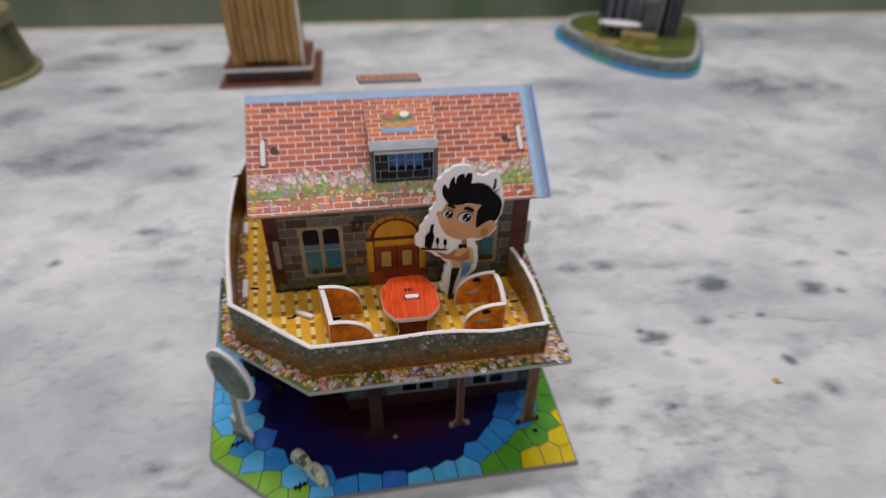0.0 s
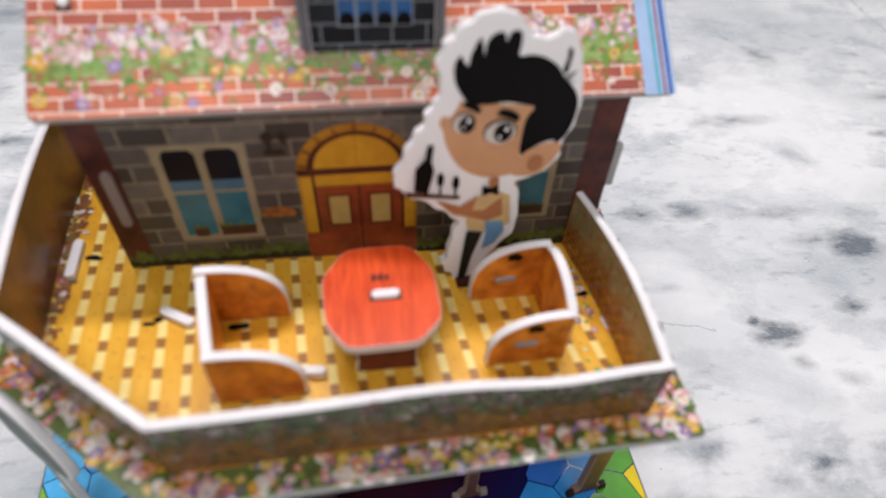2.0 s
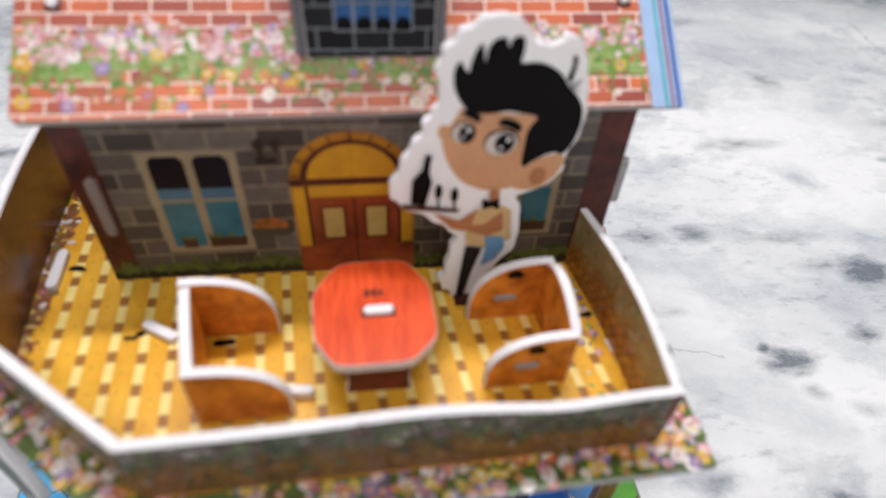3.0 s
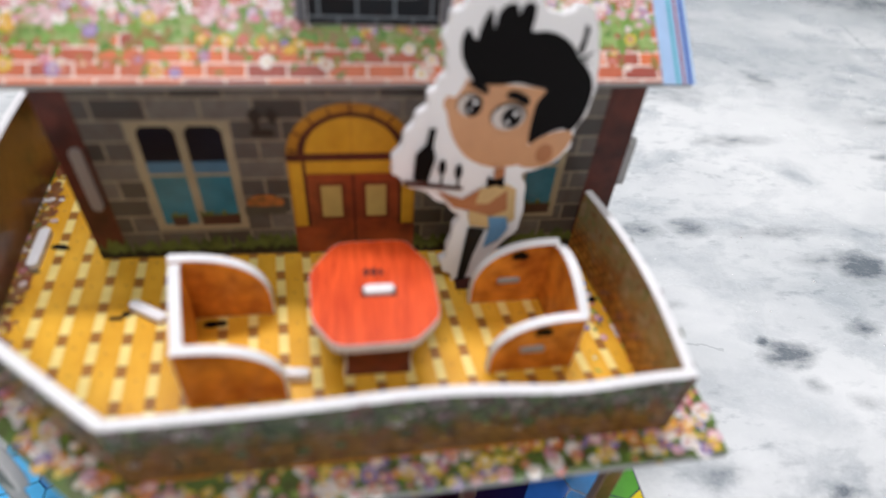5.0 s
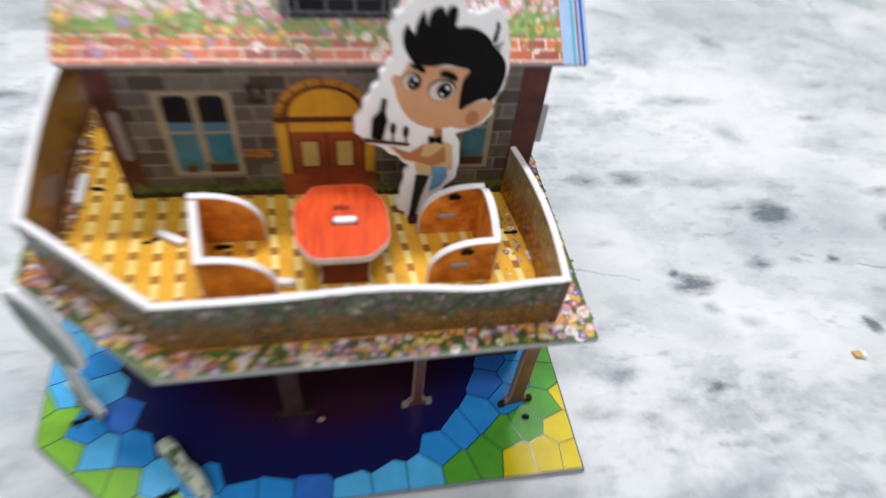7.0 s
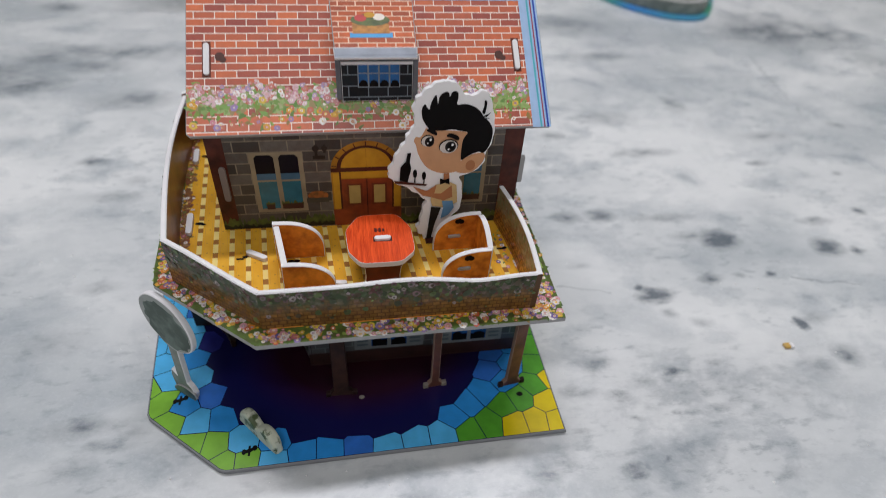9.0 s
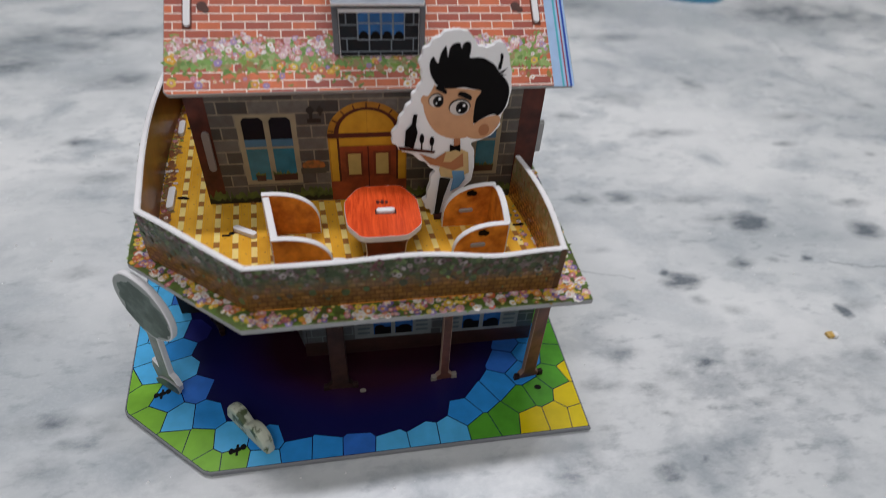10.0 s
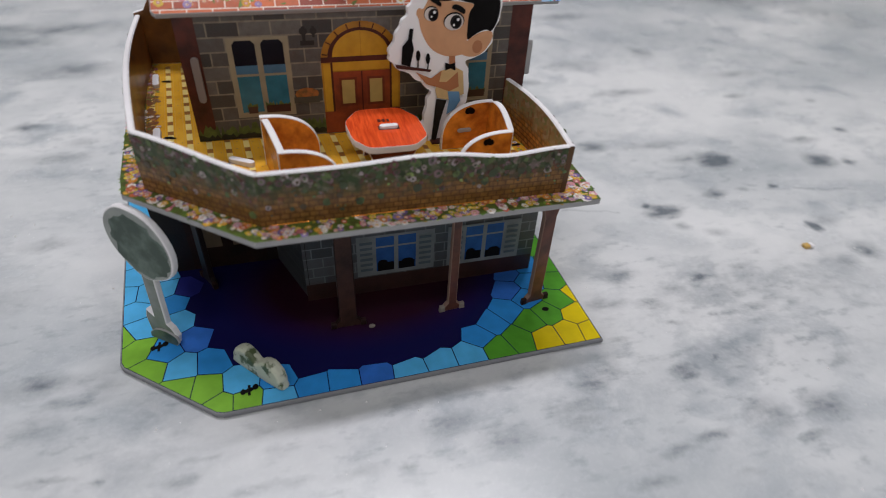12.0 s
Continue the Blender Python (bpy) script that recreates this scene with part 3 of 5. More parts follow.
for nm, b in (("bounce_wall_front", (-1.6, -1.4, -0.02, 1.6, -1.3, 2.5)), ("bounce_wall_west", (-1.7, -1.4, -0.02, -1.6, WALL_Y + 0.1, 2.5)), ("bounce_wall_east", (1.6, -1.4, -0.02, 1.7, WALL_Y + 0.1, 2.5))):
    tagged(block(nm, *b, ROOM), "unseen plain wall added to bounce light", "wall", kind="structure")
tagged(block("ceiling", -1.7, -1.4, 2.5, 1.7, WALL_Y + 0.1, 2.6, ROOM), "unseen white ceiling added to bounce light", "ceiling", kind="structure")
JOINT = printed("pale_joint", "d6d0bc", 0.1, 0.6)
trim = block("trim", -1.6, -0.008, 0.0, 1.6, 0.0, 0.003, JOINT)
trim.matrix_world = WALL_TURN
tagged(trim, "pale joint line along the foot of the wall", "trim", kind="structure")

# ---------------------------------------------------------------- the paper house: base board
house = thing("paper_house", (0.0, 0.07, 0.0), "cardboard puzzle house with brick roof, flowered balcony and blue base", "toy house")
BT = 0.0022
BASE = [(-0.0655, 0.0012), (-0.0630, 0.0003), (0.0679, 0.0019), (0.0690, 0.158), (-0.1110, 0.158), (-0.0966, 0.0315), (-0.0962, 0.0285), (-0.0950, 0.0262)]


def navy_print():
    """Base print: night blue ground with a deep red heart."""
    n = Nodes("night_blue_print", 0.18, 0.35)
    v = n.coords("UV", (1, 1, 1))
    sep = n.t.nodes.new("ShaderNodeSeparateXYZ")
    n.link(v, sep.inputs[0])
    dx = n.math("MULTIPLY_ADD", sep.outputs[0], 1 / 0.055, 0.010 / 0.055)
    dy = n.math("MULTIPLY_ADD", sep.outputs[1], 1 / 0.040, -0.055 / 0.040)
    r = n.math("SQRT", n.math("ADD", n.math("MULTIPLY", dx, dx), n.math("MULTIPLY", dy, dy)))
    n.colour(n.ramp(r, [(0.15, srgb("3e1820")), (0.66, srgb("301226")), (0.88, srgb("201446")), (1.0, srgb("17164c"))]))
    return n.mat


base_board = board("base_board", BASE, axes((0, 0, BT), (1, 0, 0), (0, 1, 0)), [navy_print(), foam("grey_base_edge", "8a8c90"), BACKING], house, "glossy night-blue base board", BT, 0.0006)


# middles of the printed cells, in millimetres, by colour
CELL_SPOTS = [
    [(48.2, 7.0), (57.0, 7.6), (64.0, 16.2), (65.9, 6.8), (68.2, 27.9), (71.5, 33.0)],
    [(29.4, 6.2), (37.4, 8.8), (45.2, 16.4), (52.7, 18.8), (60.7, 25.0), (64.1, 34.9), (66.0, 46.0), (64.5, 58.0), (66.0, 70.0)],
    [(-97.5, 40.0), (-91.5, 33.2), (-86.0, 23.5), (-77.0, 12.8), (-68.4, 11.6), (-63.8, 3.6), (-56.6, 3.6)],
    [(-97.5, 72.5), (-99.2, 62.6), (-91.0, 62.6), (-95.0, 52.6), (-91.8, 43.6), (-76.8, 22.4), (-58.4, 12.2), (-46.2, 2.6), (-86.6, 72.6), (-85.4, 63.6), (-78.6, 44.6), (-91.9, 98.0), (-97.1, 109.2), (-3.4, 3.7), (7.9, 5.0), (18.0, 5.4), (-94.0, 84.0), (-102.0, 96.0), (-101.0, 84.0)],
    [(-82.7, 30.4), (-66.6, 23.0), (-45.6, 11.0), (-35.6, 4.6), (-25.5, 4.6), (-81.6, 54.4), (24.3, 13.6), (30.2, 18.4), (38.8, 23.6), (52.8, 37.5), (47.8, 28.6), (54.5, 47.0)],
    [(-72.6, 35.0), (-86.3, 84.0), (-14.9, 4.6), (43.0, 34.0), (46.0, 44.0)],
    [(-77.5, 62.5)],
]


def cell_prints():
    """Cells of the base print: each spot takes the ground that is nearest to it; the night-blue heart stays bare."""
    rng = random.Random(11)
    spots = [(x / 1000, y / 1000, mi) for mi, group in enumerate(CELL_SPOTS) for x, y in group]
    heart = []
    for i in range(96):
        for j in range(80):
            x, y = -0.082 + 0.0015 * i + rng.uniform(-0.0004, 0.0004), 0.010 + 0.0015 * j + rng.uniform(-0.0004, 0.0004)
            if all(math.hypot(x - q[0], y - q[1]) > 0.0094 for q in spots) and all(math.hypot(x - q[0], y - q[1]) > 0.0080 for q in heart) and x < 0.058:
                heart.append((x, y, None))
    seeds = spots + heart
    shapes = []
    ground = inset(BASE, 0.0006)
    for x, y, mi in spots:
        poly = ground
        for q in seeds:
            if (q[0], q[1]) == (x, y) or abs(q[0] - x) > 0.04 or abs(q[1] - y) > 0.04:
                continue
            poly = clip(poly, ((q[0] + x) / 2, (q[1] + y) / 2), (q[0] - x, q[1] - y))
            if len(poly) < 3:
                break
        poly = inset(poly, 0.00017) if len(poly) >= 3 else []
        if len(poly) >= 3:
            shapes.append((poly, mi))
    return shapes


CELLS = [printed("yellow_cell_print", "ead010", 0.06, 0.28), printed("green_cell_print", "59a832", 0.1, 0.28), printed("lime_cell_print", "86c23e", 0.08, 0.28),
         printed("light_blue_cell_print", "58bef8", 0.08, 0.28), printed("blue_cell_print", "3096e6", 0.08, 0.28), printed("deep_blue_cell_print", "3576d6", 0.1, 0.28), printed("violet_cell_print", "262a80", 0.1, 0.28)]
for c in CELLS:
    c.node_tree.nodes["Principled BSDF"].inputs["Specular IOR Level"].default_value = 0.16
flat_prints("cell_print", cell_prints(), axes((0, 0, BT), (1, 0, 0), (0, 1, 0)), CELLS, base_board, 0.00005, "blue, green and yellow printed cells")

# lower storey
POST_RIM = foam("tan_post_edge", "94786a")
LOW_Y = 0.045
# darker copy of the lower stone print, with the deck's shade in its colour
SHADED_STONE = brick_print("shaded_stone_print", "383e42", "22282c", "4e565a", 7.6, 4.4, 0.26, 0.35, 0.3, (0, 0, 0), 0.02, 0.3)
low_m = axes((0, LOW_Y, 0), (1, 0, 0), (0, 0, 1))
low_wall = board("lower_wall", rect(-0.0335, BT, 0.0560, 0.0535), low_m, [STONE_LOW, EDGE, BACKING], house, "grey stone lower wall with printed windows", 0.002, 0.0)
low_shapes = [(rect(-0.0335, BT, 0.0560, 0.0100), 4)]
for x0 in (-0.0072, 0.0272):
    low_shapes += [(rect(x0 - 0.0072, 0.0105, x0 + 0.0222, 0.0290), 0), (rect(x0, 0.0122, x0 + 0.0150, 0.0280), 1), (rect(x0 + 0.0067, 0.0122, x0 + 0.0083, 0.0280), 0), (rect(x0, 0.0232, x0 + 0.0150, 0.0240), 0), (rect(x0 + 0.0004, 0.0122, x0 + 0.0066, 0.0162), 2), (rect(x0 + 0.0084, 0.0122, x0 + 0.0146, 0.0158), 2), (oval(x0 + 0.0024, 0.0164, 0.0018, 0.0012, 10), 2), (oval(x0 + 0.0118, 0.0160, 0.0022, 0.0010, 10), 2)]
    for s in (x0 - 0.0060, x0 + 0.0162):
        for j in range(6):
            low_shapes.append((rect(s, 0.0130 + 0.0025 * j, s + 0.0046, 0.0142 + 0.0025 * j), 3))
# white shutters and blue panes toned down to include the deck's shade
apart(["shutter", "pane", "plant_box", "slat", "wall_foot"], low_shapes, low_m, [printed("shaded_white_shutter_print", "7e8486", 0.1), printed("shaded_lower_pane_print", "2a5a9a", 0.15, 0.25), INK, printed("slate_slat_print", "58666e", 0.1), printed("dark_red_plinth_print", "3a1f1b", 0.2)], low_wall, ["white printed shutter", "blue printed pane", "black flower silhouette", "grey louvre slat", "dark red wall foot"])
# recess boards coloured dark to hold the shade below the deck
board("lower_wall", rect(0, BT, 0.030, 0.0535), axes((-0.0430, LOW_Y + 0.028, 0), (0.35, -0.93, 0), (0, 0, 1)), [SHADED_STONE, INNER_DARK, INNER_DARK], house, "", 0.002, 0.0)
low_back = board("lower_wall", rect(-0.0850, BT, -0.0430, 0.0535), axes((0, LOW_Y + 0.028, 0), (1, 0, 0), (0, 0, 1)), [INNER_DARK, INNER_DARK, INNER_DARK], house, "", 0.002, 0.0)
# unseen side and rear walls, added to keep back light from under the deck
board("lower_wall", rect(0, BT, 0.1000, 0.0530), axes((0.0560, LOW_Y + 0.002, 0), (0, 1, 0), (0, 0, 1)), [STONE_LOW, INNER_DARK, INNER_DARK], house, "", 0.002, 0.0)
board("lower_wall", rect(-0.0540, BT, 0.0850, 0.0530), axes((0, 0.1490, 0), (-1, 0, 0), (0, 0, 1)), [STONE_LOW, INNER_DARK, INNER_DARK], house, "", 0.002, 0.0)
# door and panes in colours dimmed for the same shade
apart("painted_door", [(rect(-0.075, BT, -0.047, 0.045), 0), (rect(-0.072, 0.012, -0.063, 0.040), 1), (rect(-0.059, 0.012, -0.050, 0.040), 1)], axes((0, LOW_Y + 0.028, 0), (1, 0, 0), (0, 0, 1)), [SHADED_WOOD, printed("shaded_cream_pane_print", "6a5a46", 0.1)], low_back)


POST_FOOT = foam("pale_foot_edge", "8d857d")


def post(x, y, turn=0.0, wide=0.0052, rim=POST_RIM, wood=POST_WOOD):
    """A bracketed post cut from board."""
    top = 0.0562 - 0.02 * x - 0.0021
    w = wide / 2
    pts = [(-w - 0.0014, BT), (w + 0.0014, BT), (w + 0.0014, BT + 0.0020), (w, BT + 0.0036), (w * 0.92, top - 0.011), (w + 0.0006, top - 0.0075), (w + 0.0036, top - 0.0020), (w + 0.0042, top), (-w - 0.0042, top), (-w - 0.0036, top - 0.0020), (-w - 0.0006, top - 0.0075), (-w * 0.92, top - 0.011), (-w, BT + 0.0036), (-w - 0.0014, BT + 0.0020)]
    m = axes((x, y, 0), (math.cos(radians(turn)), math.sin(radians(turn)), 0), (0, 0, 1))
    p = board("post", pts, m, [wood, rim, wood], house, "brown printed post with a bracket", 0.0021)
    for s in (-1, 1):
        board("post_foot", [(-0.0011, 0), (0.0011, 0), (0.0009, 0.0024), (-0.0009, 0.0024)], m @ Matrix.Translation((s * (w + 0.0022), BT, 0.0004)), [POST_FOOT if wide < 0.004 else SHADED_WOOD] * 3, p, "slot tongue", 0.0018)
    prints("peg_print", [(oval(w * 0.62, top - 0.0062, 0.0011, 0.0008, 10), 0)], m, [OCHRE], p, "small yellow peg", 0.0003)
    return p


post(0.0508, 0.0258, 8)
post(0.0182, 0.0285, 4, 0.0034)
# left post: brown print darkened for the shade it stands in
post(-0.0205, 0.0285, 0, 0.0062, SHADED_WOOD, printed("shaded_brown_post_print", "402820", 0.2, 0.4, "24130f", 160.0, 0.15))
board("slot_tongue", oval(0, 0, 0.0012, 0.0008, 10), axes((-0.0125, 0.0265, BT + 0.0010), (1, 0, 0), (0, 1, 0)), [POST_FOOT] * 3, house, "pale slot tongue beside the post", 0.0010)
# rear post coloured near-black as if in deep shade
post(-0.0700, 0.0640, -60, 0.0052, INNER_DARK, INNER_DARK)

# ---------------------------------------------------------------- deck
TILT_DECK = Matrix.Translation((0, 0, 0.0562)) @ Matrix.Rotation(math.atan(0.02), 4, "Y")
DECK = [(-0.0450, 0.0120), (0.0612, 0.0155), (0.0640, 0.152), (-0.0930, 0.152), (-0.0838, 0.0520), (-0.0822, 0.0428)]
deck = board("deck_board", DECK, TILT_DECK, [FLOOR_YELLOW, EDGE_GREY, BACKING], house, "balcony deck printed with yellow planks", 0.0021)
RAIL = [(-0.0432, 0.0190), (0.0512, 0.0213), (0.0490, 0.0765), (-0.0600, 0.150), (-0.0870, 0.148), (-0.0760, 0.0445)]


STRIP_PITCH, STRIP_SLOPE = 0.00595, -0.105


def strip_x(i, y):
    """The middle of the i-th row of squares at depth y."""
    return -0.0690 + STRIP_PITCH * i + STRIP_SLOPE * (y - 0.0530)


def deck_strips():
    """Rows of long cream and short brown printed blocks."""
    shapes = []
    for i in range(-6, 24):
        y0 = 0.0632 - 7 * 0.0078 + 0.0004 * (i % 3)
        for j in range(40):
            for k, ya, yb in ((1, y0, y0 + 0.0028), (0, y0 + 0.0028, y0 + 0.0078)):
                a, b = strip_x(i, ya), strip_x(i, yb)
                quad = [(a - 0.00095, ya), (a + 0.00095, ya), (b + 0.00095, yb), (b - 0.00095, yb)]
                if all(inside(q, RAIL) for q in quad):
                    shapes.append((quad, k))
            y0 += 0.0078
    return shapes


def plank_lines():
    """Thin seams and nail dots between the rows of squares."""
    rng = random.Random(17)
    shapes = []
    for i in range(-6, 24):
        for off in (-0.0017, 0.0017):
            for j in range(34):
                y0 = 0.012 + 0.0042 * j
                xa, xb = strip_x(i, y0) + off, strip_x(i, y0 + 0.0042) + off
                quad = [(xa - 0.00007, y0), (xa + 0.00007, y0), (xb + 0.00007, y0 + 0.0042), (xb - 0.00007, y0 + 0.0042)]
                if all(inside(q, RAIL) for q in quad):
                    shapes.append((quad, 0))
        for j in range(22):
            y0 = 0.014 + 0.0064 * j + rng.uniform(-0.0014, 0.0014)
            dot = oval(strip_x(i, y0) + STRIP_PITCH / 2 + rng.uniform(-0.0006, 0.0006), y0, 0.00032, 0.00022, 7)
            if all(inside(q, RAIL) for q in dot):
                shapes.append((dot, 1))
    return shapes


flat_prints("plank_print", plank_lines(), TILT_DECK, [printed("plank_seam_print", "e0a630", 0.1, 0.28), printed("nail_dot_print", "a8762c", 0.1, 0.28)], deck, 0.00005, "thin plank seams and nail dots")
flat_prints("floor_print", deck_strips(), TILT_DECK, [STRIP_CREAM, STRIP_BROWN], deck, 0.00006, "rows of cream and brown printed squares")


def border_spot(rng):
    for _ in range(30):
        p = (rng.uniform(-0.094, 0.064), rng.uniform(0.012, 0.10))
        if inside(p, inset(DECK, 0.0006)) and not inside(p, RAIL):
            return p
    return None


def inner_left_spot(rng):
    v = rng.random()
    return (-0.0755 - 0.0112 * v + abs(rng.gauss(0, 0.0016)), 0.049 + 0.098 * v)


GROUND_GREEN = printed("border_green_print", "58742c", 0.2, 0.3, "46401e", 400.0)
flat_prints("border_print", [([DECK[0], DECK[1], RAIL[1], RAIL[0]], 0), ([DECK[1], DECK[2], (0.0480, 0.152), RAIL[2], RAIL[1]], 0), ([RAIL[0], RAIL[5], DECK[5], DECK[0]], 0), ([RAIL[5], RAIL[4], DECK[3], DECK[4], DECK[5]], 0)], TILT_DECK @ Matrix.Translation((0, 0, 0)), [GROUND_GREEN], deck, 0.00005, "flowered border")
def inner_right_spot(rng):
    return (0.0478 - abs(rng.gauss(0, 0.0022)), rng.choice((0.0300, 0.0470, 0.0600)) + rng.gauss(0, 0.0030))


scatter("flower_print", deck, TILT_DECK, 3, 1500, border_spot, [LEAVES, BRIGHT_LEAVES, LEAVES, LEAVES], (0.0006, 0.0016), 1.0, 0.000012)
scatter("flower_print", deck, TILT_DECK, 13, 1750, border_spot, [BRIGHT_LEAVES, FLOWERS, RING_WARM, PETAL_HEART], (0.0005, 0.0017), 0.34, 0.000026, "printed pink, orange and white flowers", 1.3)
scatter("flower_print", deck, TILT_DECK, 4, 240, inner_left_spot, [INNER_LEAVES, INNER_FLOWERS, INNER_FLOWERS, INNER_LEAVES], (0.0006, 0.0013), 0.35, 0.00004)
scatter("flower_print", deck, TILT_DECK, 5, 46, inner_left_spot, [BRIGHT_LEAVES, FLOWERS, RING, PETAL_HEART], (0.0006, 0.0012), 0.35, 0.00007)
scatter("flower_print", deck, TILT_DECK, 14, 34, inner_right_spot, [BRIGHT_LEAVES, FLOWERS, RING, PETAL_HEART], (0.0005, 0.0011), 0.4, 0.00004)

# balcony panels


def panel(a, b, wave, ha, hb, seed, label, bow=0.0, inner=None):
    """A balcony panel from a to b, seen from outside with a on the left hand; bow: how far its middle swings outwards."""
    ax, ay = a
    length = math.hypot(b[0] - ax, b[1] - ay)
    n, thick = 30, 0.0020
    m = TILT_DECK @ axes((ax, ay, 0), (b[0] - ax, b[1] - ay, 0), (0, 0, 1))

    def out(s):
        return bow * math.sin(math.pi * s)

    def high(s):
        return ha + (hb - ha) * s + wave(s)
    bm = bmesh.new()
    uv = bm.loops.layers.uv.new("UVMap")
    c = 0.0004
    rows = []
    for i in range(n + 1):
        s = i / n
        u, w, h = length * s, out(s), high(s)
        rows.append([bm.verts.new((u, v, w + d)) for v, d in ((0, 0), (h - c, 0), (h, -c), (h, c - thick), (h - c, -thick), (0, -thick))])
    for r, q in zip(rows, rows[1:]):
        for k in range(6):
            f = bm.faces.new((r[k], q[k], q[(k + 1) % 6], r[(k + 1) % 6]))
            f.material_index = (0, 1, 1, 1, 2, 1)[k]
            for lp in f.loops:
                lp[uv].uv = lp.vert.co.xy
    for r in (rows[0], rows[-1]):
        bm.faces.new(r).material_index = 0
    bmesh.ops.recalc_face_normals(bm, faces=bm.faces)
    bm.transform(m)
    p = finish("balcony_panel", bm, [FENCE, EDGE, inner or INNER_FENCE], house, label)
    rng = random.Random(seed)
    verts, faces, idx = [], [], []
    for i in range(int(length * 2300)):
        s = rng.uniform(0.015, 0.985)
        pick = rng.choices((0, 1, 2), (58, 36, 6))[0]
        v = rng.betavariate(2.6 if pick in (0, 2) else 4.6, 1.15) * (high(s) - 0.0016) + 0.0007
        r = 0.0004 + 0.0012 * rng.random() ** 2
        t0 = rng.uniform(0, 6.3)
        first = len(verts)
        for j in range(7):
            t = t0 + 6.28319 * j / 7
            q = r * rng.uniform(0.7, 1.1)
            s2 = s + q * math.cos(t) / length
            verts.append(m @ Vector((length * s2, v + q * math.sin(t), out(s2) + 0.00005 + 0.00004 * (i % 5))))
        faces.append(tuple(range(first, first + 7)))
        idx.append(pick)
        if pick == 1 and r > 0.0008:
            # dark heart of a large blossom
            first = len(verts)
            verts += [m @ Vector((length * s + 0.4 * r * math.cos(1.2566 * j), v + 0.4 * r * math.sin(1.2566 * j), out(s) + 0.00028)) for j in range(5)]
            faces.append(tuple(range(first, first + 5)))
            idx.append(0)
    me = bpy.data.meshes.new("hedge_print")
    me.from_pydata(verts, [], faces)
    me.polygons.foreach_set("material_index", idx)
    me.materials.append(FADED_LEAVES)
    for mt in (FADED_FLOWERS, LEAVES):
        me.materials.append(mt)
    tagged(place(new("hedge_print", me), p), kind="stuff")
    if inner is None or bow > 0:
        return p
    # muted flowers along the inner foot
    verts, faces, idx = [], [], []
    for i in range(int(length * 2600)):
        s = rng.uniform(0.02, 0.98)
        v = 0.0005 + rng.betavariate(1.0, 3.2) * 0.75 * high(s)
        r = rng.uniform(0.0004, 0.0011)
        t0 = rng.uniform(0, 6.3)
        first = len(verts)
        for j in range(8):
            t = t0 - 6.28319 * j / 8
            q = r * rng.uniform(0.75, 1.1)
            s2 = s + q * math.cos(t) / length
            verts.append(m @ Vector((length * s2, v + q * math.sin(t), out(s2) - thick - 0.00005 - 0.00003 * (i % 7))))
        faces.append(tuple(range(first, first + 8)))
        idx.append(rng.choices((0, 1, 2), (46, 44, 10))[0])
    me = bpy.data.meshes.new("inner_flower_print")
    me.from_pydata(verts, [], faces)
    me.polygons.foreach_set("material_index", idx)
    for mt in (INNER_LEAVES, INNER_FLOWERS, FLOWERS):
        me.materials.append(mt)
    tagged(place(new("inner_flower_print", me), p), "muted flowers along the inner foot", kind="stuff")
    return p


LBL = "balcony panel printed with hedge and basket weave, white edge"
panel(RAIL[0], RAIL[1], lambda s: 0.0012 * math.exp(-((s - 0.50) / 0.16) ** 2) - 0.0014 * math.exp(-((s - 0.77) / 0.11) ** 2), 0.0166, 0.0166, 21, LBL)
panel(RAIL[5], RAIL[0], lambda s: 0.0003 * math.sin(math.pi * s * 2), 0.0190, 0.0167, 22, LBL, 0.0, INNER_BROWN)
panel(RAIL[4], RAIL[5], lambda s: 0.0012 * math.sin(math.pi * s), 0.0205, 0.0190, 23, LBL, 0.0024, INNER_BROWN)
panel(RAIL[1], (0.0492, 0.0722), lambda s: 0.0010 * math.sin(math.pi * s), 0.0166, 0.0180, 24, LBL, 0.0018)
board("balcony_panel", [(0, 0), (0.034, 0), (0.034, 0.050), (0.012, 0.036), (0.004, 0.0225), (0, 0.0212)], TILT_DECK @ axes((-0.0875, 0.1475, 0), (1, 0, 0), (0, 0, 1)), [INNER_BROWN, EDGE, FENCE], house, "tall dark end panel of the balcony")
for y, x, long in ((0.0758, -0.0756, 0.0130), (0.1262, -0.0812, 0.0115)):
    p = TILT_DECK @ Vector((x, y, 0))
    tab("slot_tongue", p, (-0.10, 0.99, 0), (0, 0, 1), long, 0.0024, 0.0016, EDGE, house, "white slot tongue")
    prints("ink_mark", [(oval(x + 0.0034, y + 0.001, 0.0018, 0.0009, 8), 0), (oval(x + 0.0048, y + 0.0004, 0.0012, 0.0006, 8), 0)], TILT_DECK, [INK], deck, "black part mark", 0.00016)
prints("ink_mark", [(rect(0.0445, 0.0535, 0.0475, 0.0546), 0), (oval(0.0478, 0.0543, 0.0010, 0.0008, 8), 0)], TILT_DECK, [INK], deck, "black part mark", 0.00016)
prints("ink_mark", [(oval(-0.0355, 0.0518, 0.0016, 0.0010, 9), 0), (oval(-0.0336, 0.0519, 0.0014, 0.0009, 9), 0)], TILT_DECK, [INK], deck, "black part mark", 0.00016)
prints("ink_mark", [(rect(-0.0556, 0.0540, -0.0530, 0.0550), 0), (oval(-0.0526, 0.0555, 0.0010, 0.0008, 8), 0)], TILT_DECK, [INK], deck, "black part mark", 0.00016)

# ---------------------------------------------------------------- upper storey
WY = 0.0727
wm = axes((0, WY, 0), (1, 0, 0), (0, 0, 1))
WX0, WX1, EAVE = -0.0618, 0.0548, 0.1010


def deck_z(x):
    return 0.0562 - 0.02 * x


